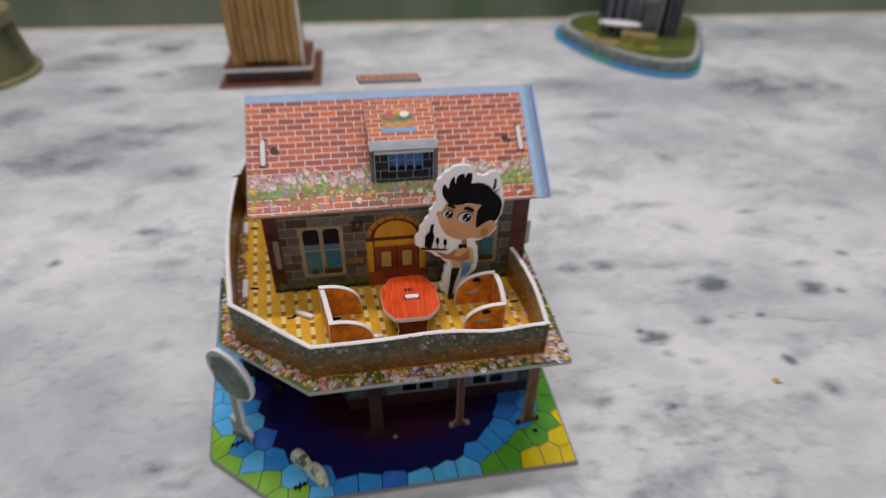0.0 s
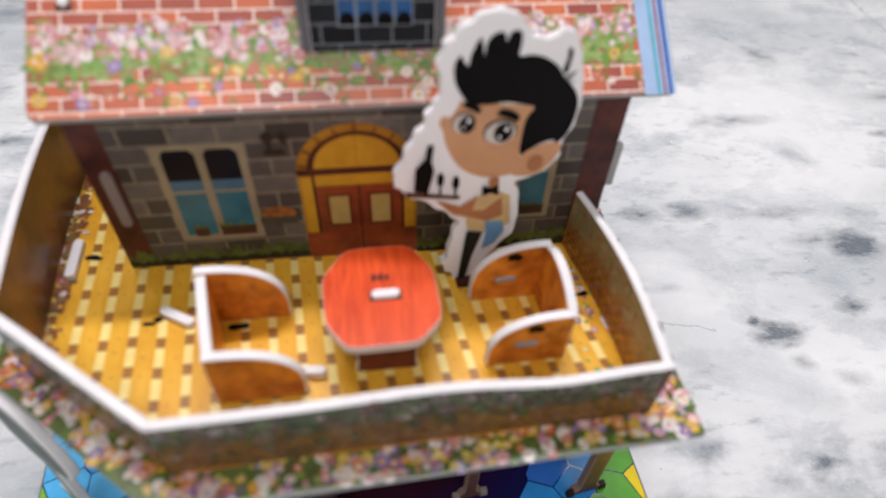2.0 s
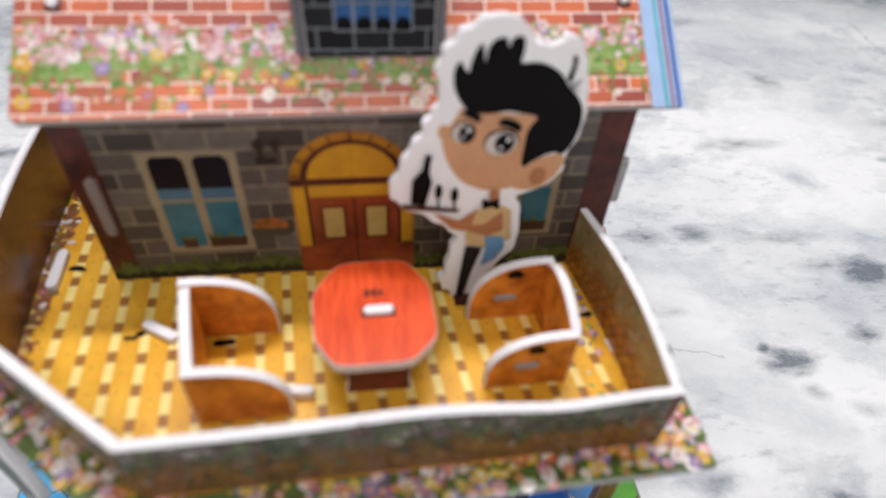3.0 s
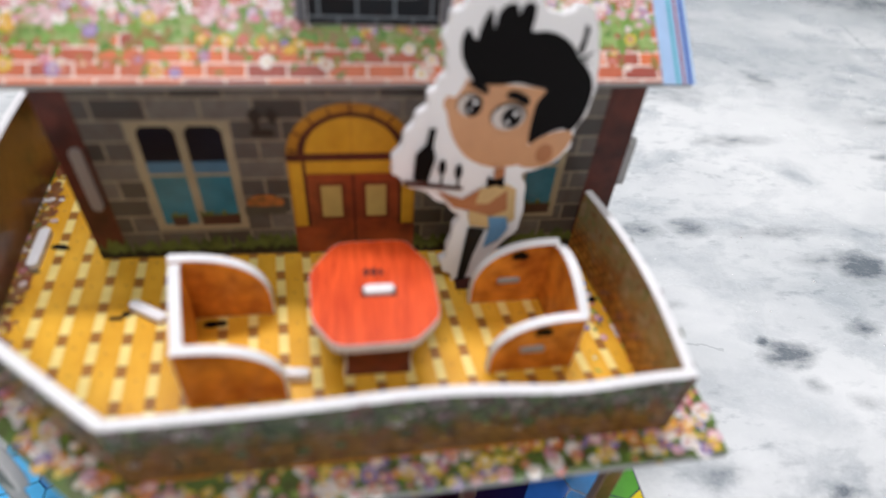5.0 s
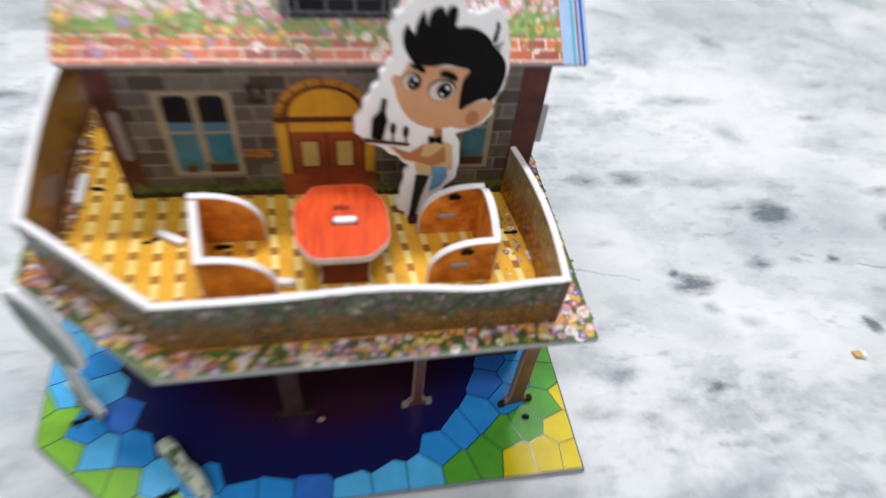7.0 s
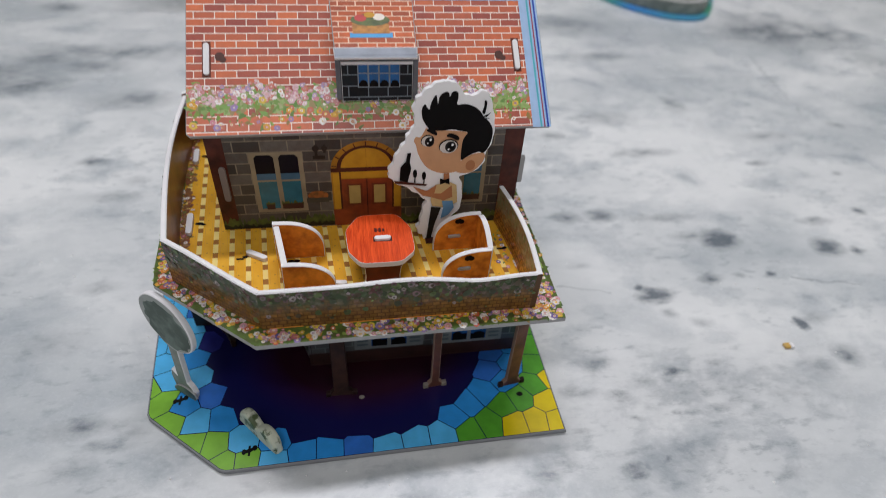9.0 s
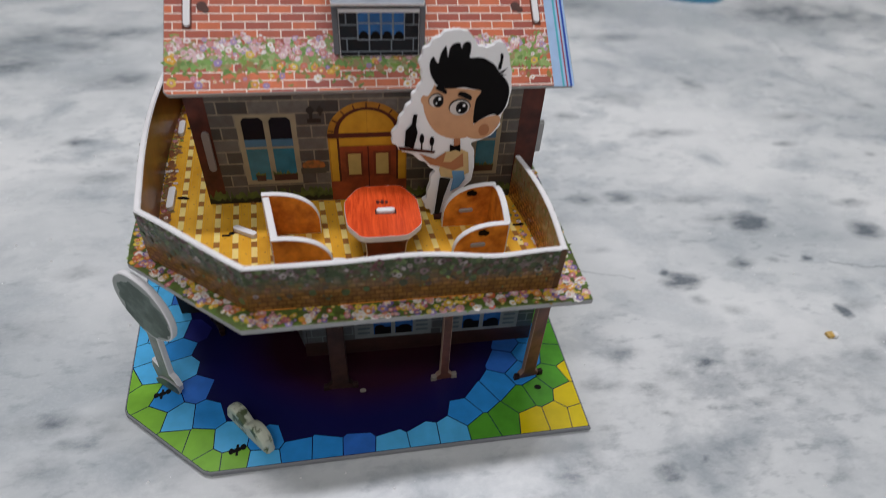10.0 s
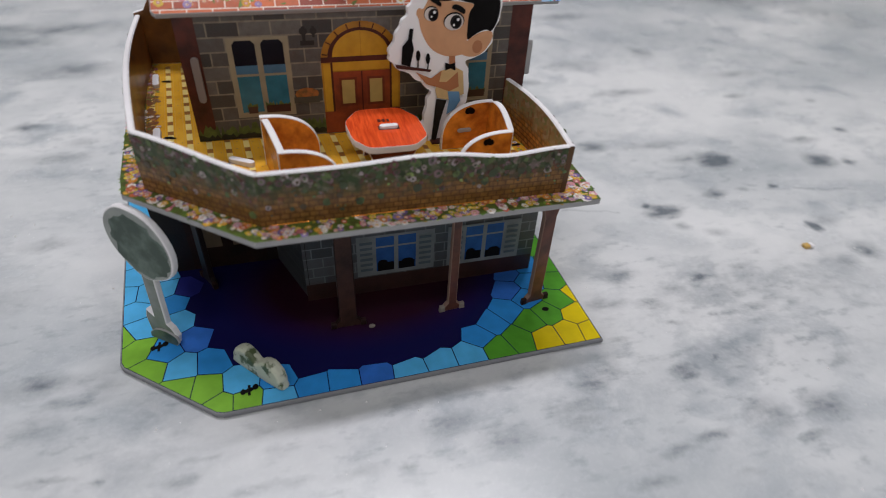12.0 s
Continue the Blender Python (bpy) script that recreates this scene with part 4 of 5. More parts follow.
upper = board("upper_wall", [(WX0, deck_z(WX0)), (WX1, deck_z(WX1)), (WX1, EAVE), (WX0, EAVE)], wm, [STONE, EDGE, BACKING], house, "grey stone front wall with printed door and windows", 0.002, 0.0002)


def ragged(x0, x1, low, top, n, seed):
    """A strip of growth with a ragged upper edge."""
    rng = random.Random(seed)
    return [(x0, low), (x1, low)] + [(x1 + (x0 - x1) * k / n, top - rng.uniform(0.0, 0.45) * (top - low) * (1 if k % 2 else 1.8)) for k in range(n + 1)]


def house_window(x0, x1, z0, z1):
    mid = (x0 + x1) / 2
    w = (x1 - x0) / 2 - 0.0029
    s = [(rect(x0, z0, x1, z1), 0)]
    for cx in (x0 + 0.0017, mid + 0.0009):
        s += [(rect(cx, z0 + 0.0018, cx + w + 0.0003, z0 + 0.0142), 2), (rect(cx, z0 + 0.0150, cx + w + 0.0003, z0 + 0.0178), 3),
              ([(cx, z0 + 0.0178), (cx + w + 0.0003, z0 + 0.0178), (cx + w + 0.0003, z1 - 0.0022), (cx + w - 0.0008, z1 - 0.0010), (cx + 0.0010, z1 - 0.0010), (cx, z1 - 0.0022)], 1)]
    s += [(ragged(mid - 0.0062, mid - 0.0028, z0 + 0.0030, z0 + 0.0052, 8, 3), 5), (rect(mid - 0.0060, z0 + 0.0014, mid - 0.0030, z0 + 0.0038), 4),
          (ragged(mid - 0.0002, mid + 0.0080, z0 + 0.0030, z0 + 0.0056, 16, 5), 5), (rect(mid - 0.0001, z0 + 0.0014, mid + 0.0078, z0 + 0.0040), 4)]
    return s


WIN_MATS = [CREAM, GLASS_DARK, GLASS_TEAL, printed("slate_blue_print", "46708c", 0.1), printed("plant_box_print", "4a2a20", 0.2), GRASS]
apart(["window_frame", "pane", "pane", "transom", "plant_box", "plant_print"], house_window(-0.0478, -0.0288, 0.0650, 0.0918), wm, WIN_MATS, upper, ["cream window frame print", "black upper pane", "teal lower pane", "slate blue transom", "brown plant box", "green plant print"], 0.00005)
apart(["window_frame", "pane", "pane", "transom", "plant_box", "plant_print"], house_window(0.0225, 0.0412, 0.0655, 0.0922), wm, WIN_MATS, upper, ["cream window frame print", "black upper pane", "teal lower pane", "slate blue transom", "brown plant box", "green plant print"], 0.00005)
dx = -0.0056
door = [(rect(dx - 0.0134, 0.0575, dx + 0.0134, 0.0835), 0), (oval(dx, 0.0832, 0.0134, 0.0124, 20, 0, 180), 0), (oval(dx, 0.0836, 0.0112, 0.0100, 20, 0, 180), 4), (oval(dx, 0.0842, 0.0096, 0.0084, 20, 0, 180), 1), (rect(dx - 0.0001, 0.0842, dx + 0.0001, 0.0925), 0),
        (rect(dx - 0.0134, 0.0824, dx + 0.0134, 0.0842), 4), (rect(dx - 0.0098, 0.0794, dx + 0.0098, 0.0824), 1), (rect(dx - 0.0128, 0.0652, dx - 0.0104, 0.0820), 1), (rect(dx + 0.0104, 0.0652, dx + 0.0128, 0.0820), 1), (rect(dx - 0.0104, 0.0570, dx - 0.0097, 0.0824), 4), (rect(dx + 0.0097, 0.0570, dx + 0.0104, 0.0824), 4),
        (rect(dx - 0.0097, 0.0570, dx + 0.0097, 0.0791), 2), (rect(dx - 0.0134, 0.0570, dx - 0.0097, 0.0650), 2), (rect(dx + 0.0097, 0.0570, dx + 0.0134, 0.0650), 2), (rect(dx - 0.0002, 0.0570, dx + 0.0002, 0.0791), 4),
        (rect(dx - 0.0078, 0.0668, dx - 0.0018, 0.0770), 5), (rect(dx + 0.0018, 0.0668, dx + 0.0078, 0.0770), 5), (rect(dx - 0.0070, 0.0677, dx - 0.0026, 0.0762), 3), (rect(dx + 0.0026, 0.0677, dx + 0.0070, 0.0762), 3)]
apart(["door_surround", "fanlight", "door_leaf", "door_pane", "door_trim", "pane_frame"], door, wm, [OCHRE, YELLOW, DOOR_RED, DOOR_CREAM, DARK_WOOD, printed("door_frame_print", "76321a", 0.15)], upper, ["ochre stone surround", "yellow fanlight", "red-brown door leaf", "cream door pane", "dark red trim", "red-brown pane frame"], 0.00005)
for k in range(9):
    a = radians(10 + 20 * k)
    c, s = math.cos(a), math.sin(a)
    prints("arch_joint", [([(dx + 0.0114 * c - 0.0002 * s, 0.0832 + 0.0104 * s + 0.0002 * c), (dx + 0.0132 * c - 0.0002 * s, 0.0832 + 0.0122 * s + 0.0002 * c), (dx + 0.0132 * c + 0.0002 * s, 0.0832 + 0.0122 * s - 0.0002 * c), (dx + 0.0114 * c + 0.0002 * s, 0.0832 + 0.0104 * s - 0.0002 * c)], 0)], wm, [DARK_WOOD], upper, "", 0.0004)
for quad in (rect(WX0, 0.0585, WX0 + 0.0060, EAVE), rect(WX1 - 0.0076, 0.0562, WX1, EAVE)):
    prints("corner_timber", [(quad, 0)], wm, [DARK_WOOD], upper, "dark red corner timber", 0.00012)
apart("grass_print", [(ragged(WX0, -0.019, deck_z(WX0) + 0.0001, 0.0636, 60, 7), 0), (ragged(0.0080, WX1, deck_z(WX1) + 0.0001, 0.0622, 64, 8), 0), (ragged(WX0, -0.019, deck_z(WX0) + 0.0001, 0.0598, 50, 9), 1), (ragged(0.0080, WX1, deck_z(WX1) + 0.0001, 0.0588, 50, 10), 1)], wm, [GRASS, printed("dark_soil_print", "23240f", 0.3, 0.5, "161208", 300.0)], upper, "dark green grass strip", 0.00016)
prints("lantern_print", [(rect(-0.0242, 0.0895, -0.0232, 0.0945), 0), (rect(-0.0210, 0.0910, -0.0202, 0.0945), 0), (rect(-0.0250, 0.0885, -0.0206, 0.0900), 0), (oval(-0.0238, 0.0930, 0.0013, 0.0013, 10), 0), (oval(-0.0206, 0.0930, 0.0011, 0.0012, 10), 0), (oval(-0.0245, 0.0722, 0.0040, 0.0022, 12), 1), (rect(-0.0290, 0.0690, -0.0205, 0.0712), 2)], wm, [printed("dark_lantern_print", "2a221c", 0.1), printed("orange_flower_print", "a8602a", 0.3, 0.35, "6d4a22", 600.0), printed("flower_box_print", "4f4a40", 0.1)], upper, "printed lantern and flower box", 0.00014)
tab("slot_tongue", (WX0 + 0.0040, WY, 0.0790), (0, 0, 1), (0, -1, 0), 0.0150, 0.0024, 0.0012, DIM_EDGE, house, "dim grey slot tongue")
board("side_wall", [(0, deck_z(WX0)), (0.075, deck_z(WX0)), (0.075, EAVE), (0.0445, 0.1330), (0, EAVE - 0.003)], axes((WX0 + 0.002, WY + 0.002, 0), (0, 1, 0), (0, 0, 1)), [BACKING, EDGE, DARK_WOOD], house, "gable wall")
board("side_wall", [(0, deck_z(WX1)), (0.075, deck_z(WX1)), (0.075, EAVE), (0.0445, 0.1330), (0, EAVE - 0.003)], axes((WX1, WY + 0.002, 0), (0, 1, 0), (0, 0, 1)), [DARK_WOOD, EDGE, BACKING], house, "gable wall")
tab("slot_tongue", (WX1, WY + 0.0012, 0.0800), (0, 0, 1), (1, 0, 0), 0.0125, 0.0022, 0.0020, EDGE_GREY, house, "grey slot tongue")
board("back_wall", [(-WX1, 0.0550), (-WX0, 0.0550), (-WX0, EAVE), (-WX1, EAVE)], axes((0, WY + 0.0795, 0), (-1, 0, 0), (0, 0, 1)), [STONE, EDGE, BACKING], house, "plain back wall")

# ---------------------------------------------------------------- roof
SL = radians(38)
RX0, RX1, RL = -0.0668, 0.0646, 0.0567
rm = axes((0, 0.0712, 0.0998), (1, 0, 0), (0, math.cos(SL), math.sin(SL)))
roof = board("roof_panel", [(RX0 + 0.0012, 0), (RX1 - 0.0006, 0.0006), (RX1, 0.0016), (RX1, RL), (RX0, RL), (RX0, 0.0012)], rm, [ROOF_BRICK, EDGE_GREY, DARK_WOOD], house, "red brick printed roof slope with flower band")
ridge_y, ridge_z = 0.0705 + RL * math.cos(SL), 0.1000 + RL * math.sin(SL)
rb = axes((0, ridge_y + RL * math.cos(SL) + 0.001, ridge_z - RL * math.sin(SL)), (-1, 0, 0), (0, -math.cos(SL), math.sin(SL)))
board("roof_panel", rect(-RX1, 0, -RX0, RL), rb, [ROOF_BRICK, EDGE_GREY, DARK_WOOD], house, "brick printed rear roof slope")
BX = 0.0572
prints("border_print", [(rect(BX, 0.0003, RX1 - 0.0003, RL - 0.0003), 0), (rect(RX0 + 0.0003, 0.0530, BX, RL - 0.0003), 0), (rect(BX + 0.0030, 0.0003, BX + 0.0037, RL - 0.0003), 1), (rect(BX + 0.0044, 0.0003, BX + 0.0049, RL - 0.0003), 2), (rect(BX + 0.0056, 0.0003, BX + 0.0063, RL - 0.0003), 3)], rm, [PALE_BLUE, STRIPE_TEAL, STRIPE_RED, STRIPE_BLUE], roof, "pale blue border with thin stripes", 0.00008)


def band_spot(low, high, peak, wave=0.0011):
    """Spots along the band between two heights, thickest at the peak (0 to 1)."""
    def spot(rng):
        u = rng.uniform(RX0 + 0.0012, BX - 0.0010)
        top = high + wave * math.sin(u * 260) + 0.6 * wave * math.sin(u * 690 + 1)
        return (u, low + rng.betavariate(1.2 + 2.2 * peak, 1.2 + 2.2 * (1 - peak)) * (top - low))
    return spot


scatter("flower_print", roof, rm, 7, 760, band_spot(0.0078, 0.0165, 0.45), [PASTEL_LEAVES] * 4, (0.0007, 0.0020), 1.0, 0.000010, "", 1.3)
scatter("flower_print", roof, rm, 12, 330, band_spot(0.0120, 0.0196, 0.6), [PASTEL_LEAVES] * 4, (0.0006, 0.0016), 1.0, 0.000012)
scatter("flower_print", roof, rm, 8, 440, band_spot(0.0106, 0.0197, 0.66), [PASTEL_LEAVES, PASTEL, RING, PETAL_HEART], (0.0005, 0.0015), 0.12, 0.000018, "band of printed pink, white and violet flowers", 1.4)
scatter("flower_print", roof, rm, 9, 46, band_spot(0.0066, 0.0150, 0.40), [BRIGHT_LEAVES, BRIGHT, RING_WARM, PETAL_HEART], (0.0007, 0.0016), 0.25, 0.000022)
scatter("flower_print", roof, rm, 10, 120, band_spot(0.0030, 0.0085, 0.70, 0.0006), [BRIGHT_LEAVES] * 4, (0.0005, 0.0012), 1.0, 0.000010)
scatter("flower_print", roof, rm, 11, 44, band_spot(0.0016, 0.0080, 0.45, 0.0006), [BRIGHT_LEAVES, BRIGHT, RING_WARM, PETAL_HEART], (0.0007, 0.0017), 0.20, 0.000020)
for x, s0, s1 in ((-0.0597, 0.0228, 0.0352), (0.0538, 0.0238, 0.0362)):
    mid = rm @ Vector((x, (s0 + s1) / 2, 0))
    # flat dark patch paints the shade in the slot
    prints("slot_gap_shade", [(rect(x - 0.0015, s0 - 0.0008, x + 0.0015, s1 + 0.0008), 0)], rm, [printed("slot_shade_print", "6a3426", 0.1)], roof, "dark painted shade in the slot round the tongue", 0.00006)
    tab("slot_tongue", mid, rm.to_3x3() @ Vector((0, 1, 0)), rm.to_3x3() @ Vector((0, 0, 1)), s1 - s0, 0.0021, 0.0008, EDGE, roof, "white slot tongue")
    prints("ink_mark", [(oval(x + (0.0045 if x < 0 else -0.0068), 0.0300, 0.0017, 0.0018, 10), 0), (oval(x + (0.0056 if x < 0 else -0.0054), 0.0288, 0.0012, 0.0012, 8), 0)], rm, [printed("grey_ink", "5a3a34", 0.1)], roof, "dark part mark", 0.0001)

# dormer
DY = 0.0800
dm = axes((0, DY, 0), (1, 0, 0), (0, 0, 1))
dormer = board("dormer_front", rect(-0.0128, 0.1076, 0.0123, 0.1236), dm, [DORMER_STONE, EDGE, BACKING], house, "dark stone dormer with barred blue window", 0.002, 0.0002)
ds = [(rect(-0.0072, 0.1128, 0.0078, 0.1228), 0)]
for k in range(4):
    x0 = -0.0068 + 0.0037 * k
    ds += [(rect(x0, 0.1132, x0 + 0.0031, 0.1226), 1), (rect(x0, 0.1132, x0 + 0.0031, 0.1146), 2), (oval(x0 + 0.0016, 0.1146, 0.0013, 0.0012, 8), 2), (rect(x0, 0.1180, x0 + 0.0031, 0.1184), 0)]
apart(["window_frame", "pane", "plant_print"], ds, dm, [printed("grey_bar_print", "8c97a2", 0.1), printed("dormer_pane_print", "1c63a6", 0.15, 0.25, "174f86"), INK], dormer, ["pale window bars", "blue pane", "black flower silhouette"], 0.00008)
for x0, x1 in ((-0.0128, -0.0108), (0.0103, 0.0123)):
    board("dormer_side", [(0, 0.1076), (0.022, 0.1236), (0, 0.1236)], axes((x0 + (0.002 if x0 < 0 else 0), DY + 0.002, 0) if x0 > 0 else (x0 + 0.002, DY + 0.002, 0), (0, 1, 0), (0, 0, 1)), [DORMER_STONE, EDGE, DORMER_STONE], dormer, "", 0.002, 0.0)
DS = radians(17)
fr = Vector((0, 0.0768, 0.1262))
tm = axes(fr, (1, 0, 0), (0, math.cos(DS), math.sin(DS)))
lid = board("dormer_roof", [(-0.0146, 0.0022), (0.0134, 0.0022), (0.0146, 0.030), (-0.0158, 0.030)], tm, [DORMER_BRICK, EDGE_GREY, DARK_WOOD], dormer, "brick printed dormer roof", 0.0020)
board("dormer_lip", [(-0.0146, 0), (0.0134, 0), (0.0136, 0.0040), (-0.0150, 0.0040)], axes(fr + Vector((0, -0.0006, -0.0012)), (1, 0, 0), (0, 0.70, 0.71)), [LIP_GREY, EDGE, BACKING], dormer, "pale grey-blue printed lip", 0.0014, 0.0003)
board("dormer_soffit", [(-0.0126, 0), (0.0121, 0), (0.0134, 0.0046), (-0.0146, 0.0046)], axes((0, DY - 0.0003, 0.1222), (1, 0, 0), (0, -0.62, 0.78)), [printed("slate_soffit_print", "4c5159", 0.12), LIP_GREY, BACKING], dormer, "slate grey sloping soffit", 0.0008, 0.0002)
for x0, x1 in ((-0.0147, -0.0129), (0.0124, 0.0142)):
    block("dormer_side_edge", x0, DY - 0.0002, 0.1082, x1, DY + 0.0200, 0.1245, printed("grey_cut_edge_print", "6e7178", 0.12, 0.6), dormer, "grey cut edge of the side board", 0.0003)
block("dormer_sill", -0.0127, DY - 0.0012, 0.1217, 0.0122, DY - 0.0001, 0.1228, EDGE, dormer, "white cut edge")
prints("sign_print", [(rect(-0.0090, 0.0085, 0.0058, 0.0110), 0), (rect(-0.0080, 0.0106, 0.0048, 0.0175), 1), (oval(-0.0016, 0.0180, 0.0070, 0.0034, 14), 2), (oval(-0.0050, 0.0190, 0.0022, 0.0020, 10), 3), (oval(0.0015, 0.0196, 0.0022, 0.0020, 10), 4), (oval(-0.0018, 0.0206, 0.0020, 0.0016, 10), 5)], tm, [BLUE_BAR, BASKET, GRASS, printed("red_flower_print", "c94444", 0.1), printed("white_flower_print", "f0e6dc", 0.05), YELLOW], lid, "printed flower basket over a blue bar", 0.0001)
bd = axes((0.0, 0.1335, 0.1362), (1, 0, 0), (0, 0.98, -0.2))
board("dormer_roof", [(-0.0175, 0.0), (0.0115, 0.0), (0.0120, -0.015), (-0.0165, -0.015)], bd, [DORMER_BRICK, EDGE_GREY, DARK_WOOD], house, "brick printed rear dormer roof", 0.0020)

# ---------------------------------------------------------------- furniture on the deck
def on_deck(x, y, h=0.0):
    return TILT_DECK @ Vector((x, y, h))


toy_table = thing("toy_table", on_deck(-0.0022, 0.0482), "red-orange cardboard table with cut corners on the balcony", "table")
TH = 0.0142
top_pts = [(x - 0.0005, y - 0.0011) for x, y in ((-0.0095, 0.0345), (0.0046, 0.0348), (0.0099, 0.0405), (0.0096, 0.0538), (0.0048, 0.0620), (-0.0095, 0.0615), (-0.0146, 0.0530), (-0.0138, 0.0410))]


def rounded(pts, cut=0.22, n=4):
    """The outline with each corner turned into a short curve."""
    out = []
    for i, p in enumerate(pts):
        a, b = Vector(pts[i - 1]), Vector(pts[(i + 1) % len(pts)])
        p = Vector(p)
        a, b = p + cut * (a - p), p + cut * (b - p)
        out += [tuple((1 - t) ** 2 * a + 2 * t * (1 - t) * p + t * t * b) for t in (j / n for j in range(n + 1))]
    return out


tt = board("tabletop", rounded(top_pts), TILT_DECK @ Matrix.Translation((0, 0, TH)), [TABLE_RED, EDGE, BACKING], toy_table, "red-orange wood-print top with pale edge", 0.0021, 0.0001)
# dark rectangle painted on the tabletop as shade about the raised tongue
prints("slot_gap_shade", [(rect(-0.0052, 0.0448, 0.0016, 0.0475), 0)], TILT_DECK @ Matrix.Translation((0, 0, TH)), [DARK_WOOD], tt, "dark patch painting the shade round the table's tongue", 0.00005)
tab("slot_tongue", on_deck(-0.0018, 0.0462, TH), (1, 0.02, 0), (0, 0, 1), 0.0060, 0.0021, 0.0010, EDGE, tt, "white slot tongue")
prints("ink_mark", [(rect(-0.0045, 0.0502, -0.0036, 0.0524), 0), (rect(-0.0030, 0.0502, -0.0021, 0.0524), 0), (rect(-0.0046, 0.0510, -0.0020, 0.0515), 0), (rect(-0.0016, 0.0503, -0.0008, 0.0520), 0)], TILT_DECK @ Matrix.Translation((0, 0, TH)), [printed("dark_red_ink", "5a1a14", 0.1)], tt, "dark part mark", 0.00008)
leg_pts = [(-0.0066, 0), (0.0066, 0), (0.0062, 0.0044), (0.0066, 0.0083), (0.0084, 0.0120), (-0.0084, 0.0120), (-0.0066, 0.0083), (-0.0062, 0.0044)]
for y, turn in ((0.0372, (1, 0, 0)), (0.0545, (1, 0, 0))):
    board("leg", leg_pts, TILT_DECK @ axes((-0.0022, y, 0), turn, (0, 0, 1)), [printed("dark_red_leg_print", "7d3322", 0.2, 0.35, "4f1c14"), EDGE, DARK_WOOD], toy_table, "dark red leg board")


def bench(front, rear, hf, hr, bulge, label):
    """A booth seat: a back board from front to rear and two rounded side boards reaching towards the table."""
    (fx, fy), (rx, ry) = front, rear
    s = 1 if fx < 0 else -1
    ob = thing("toy_bench", on_deck(fx, (fy + ry) / 2), label, "bench", "benches at the table")
    run = 0.0178
    depth = math.hypot(rx - fx, ry - fy)
    rear_left = s > 0
    p0, p1, h0, h1 = ((rx, ry), (fx, fy), hr, hf) if rear_left else ((fx, fy), (rx, ry), hf, hr)
    m = TILT_DECK @ axes((p0[0], p0[1], 0), (p1[0] - p0[0], p1[1] - p0[1], 0), (0, 0, 1)) @ Matrix.Translation((0, 0, 0.0006 if s < 0 else 0.0))
    n = 10
    top = []
    for i in range(n + 1):
        t = i / n
        h = h0 + (h1 - h0) * t + bulge * math.sin(math.pi * t)
        back_end = 1 - t if not rear_left else t
        if back_end < 0.12:
            h -= 0.0014 * (1 - back_end / 0.12)
        top.append((depth * t, h))
    board("backrest", [(0, 0), (depth, 0)] + top[::-1], m, [ORANGE, EDGE, ORANGE], ob, "orange back board with white edge", 0.0021, 0.0003)
    for k, ((x, y), h) in enumerate(((rear, hr), (front, hf))):
        low = 0.26
        pts = [(0.0, 0.0), (run, 0.0)] + [(run * math.cos(a) ** 0.72, h * (low + (1 - low) * math.sin(a) ** 0.92)) for a in (radians(90 * i / 14) for i in range(0, 14))] + [(0.0, h)]
        if s < 0:
            pts = [(-u, v) for u, v in pts][::-1]
        sm = TILT_DECK @ axes((x, y - 0.0010, 0), (1, 0.03, 0), (0, 0, 1))
        side = board("side_board", pts, sm, [ORANGE, EDGE, ORANGE], ob, "rounded orange side board", 0.0021, 0.0003)
        if s < 0:
            prints("ink_mark", [(oval(-0.0090, h - 0.0030, 0.0011, 0.0012, 9), 0), (oval(-0.0076, h - 0.0031, 0.0012, 0.0011, 9), 0), (oval(-0.0083, h - 0.0023, 0.0008, 0.0008, 9), 0)], sm, [INK], side, "black part mark", 0.0001)
        if s < 0:
            tab("slot_tongue", sm @ Vector((-0.0098, 0.0072, 0)), (1, 0, 0.03), (0, -1, 0), 0.0050, 0.0014, 0.0006, EDGE_GREY, side, "pale slot tongue")
    return ob


bench((-0.0366, 0.0336), (-0.0408, 0.0544), 0.0152, 0.0167, 0.0006, "orange cardboard booth bench with white cut edges")
right_bench = bench((0.0370, 0.0374), (0.0364, 0.0560), 0.0149, 0.0172, 0.0026, "orange cardboard booth bench with slotted side boards")
tab("slot_tongue", on_deck(-0.0482, 0.0554), (0.84, -0.54, 0), (0, 0, 1), 0.0092, 0.0022, 0.0016, EDGE, house, "white slot tongue")
tab("slot_tongue", on_deck(-0.0183, 0.0376, 0.0002), (1, -0.1, 0), (0, 0, 1), 0.0066, 0.0020, 0.0020, EDGE, house, "white slot tongue")


def lettering(text, size, m, mat, parent, label=""):
    """Printed characters as a thin mesh."""
    cu = bpy.data.curves.new("lettering", "FONT")
    cu.body, cu.size, cu.extrude, cu.align_x = text, size, 0.00003, "CENTER"
    tmp = new("lettering_source", cu)
    me = bpy.data.meshes.new_from_object(tmp.evaluated_get(bpy.context.evaluated_depsgraph_get()))
    bpy.data.objects.remove(tmp)
    bpy.data.curves.remove(cu)
    me.transform(m)
    me.materials.append(mat)
    return tagged(place(new("lettering", me), parent), label)


lettering("9", 0.0042, TILT_DECK @ axes((0.0255, 0.0548, 0.0016), (1, 0, 0), (0, 0, 1)), printed("brown_number_print", "7a2a10", 0.05), right_bench, "printed number")

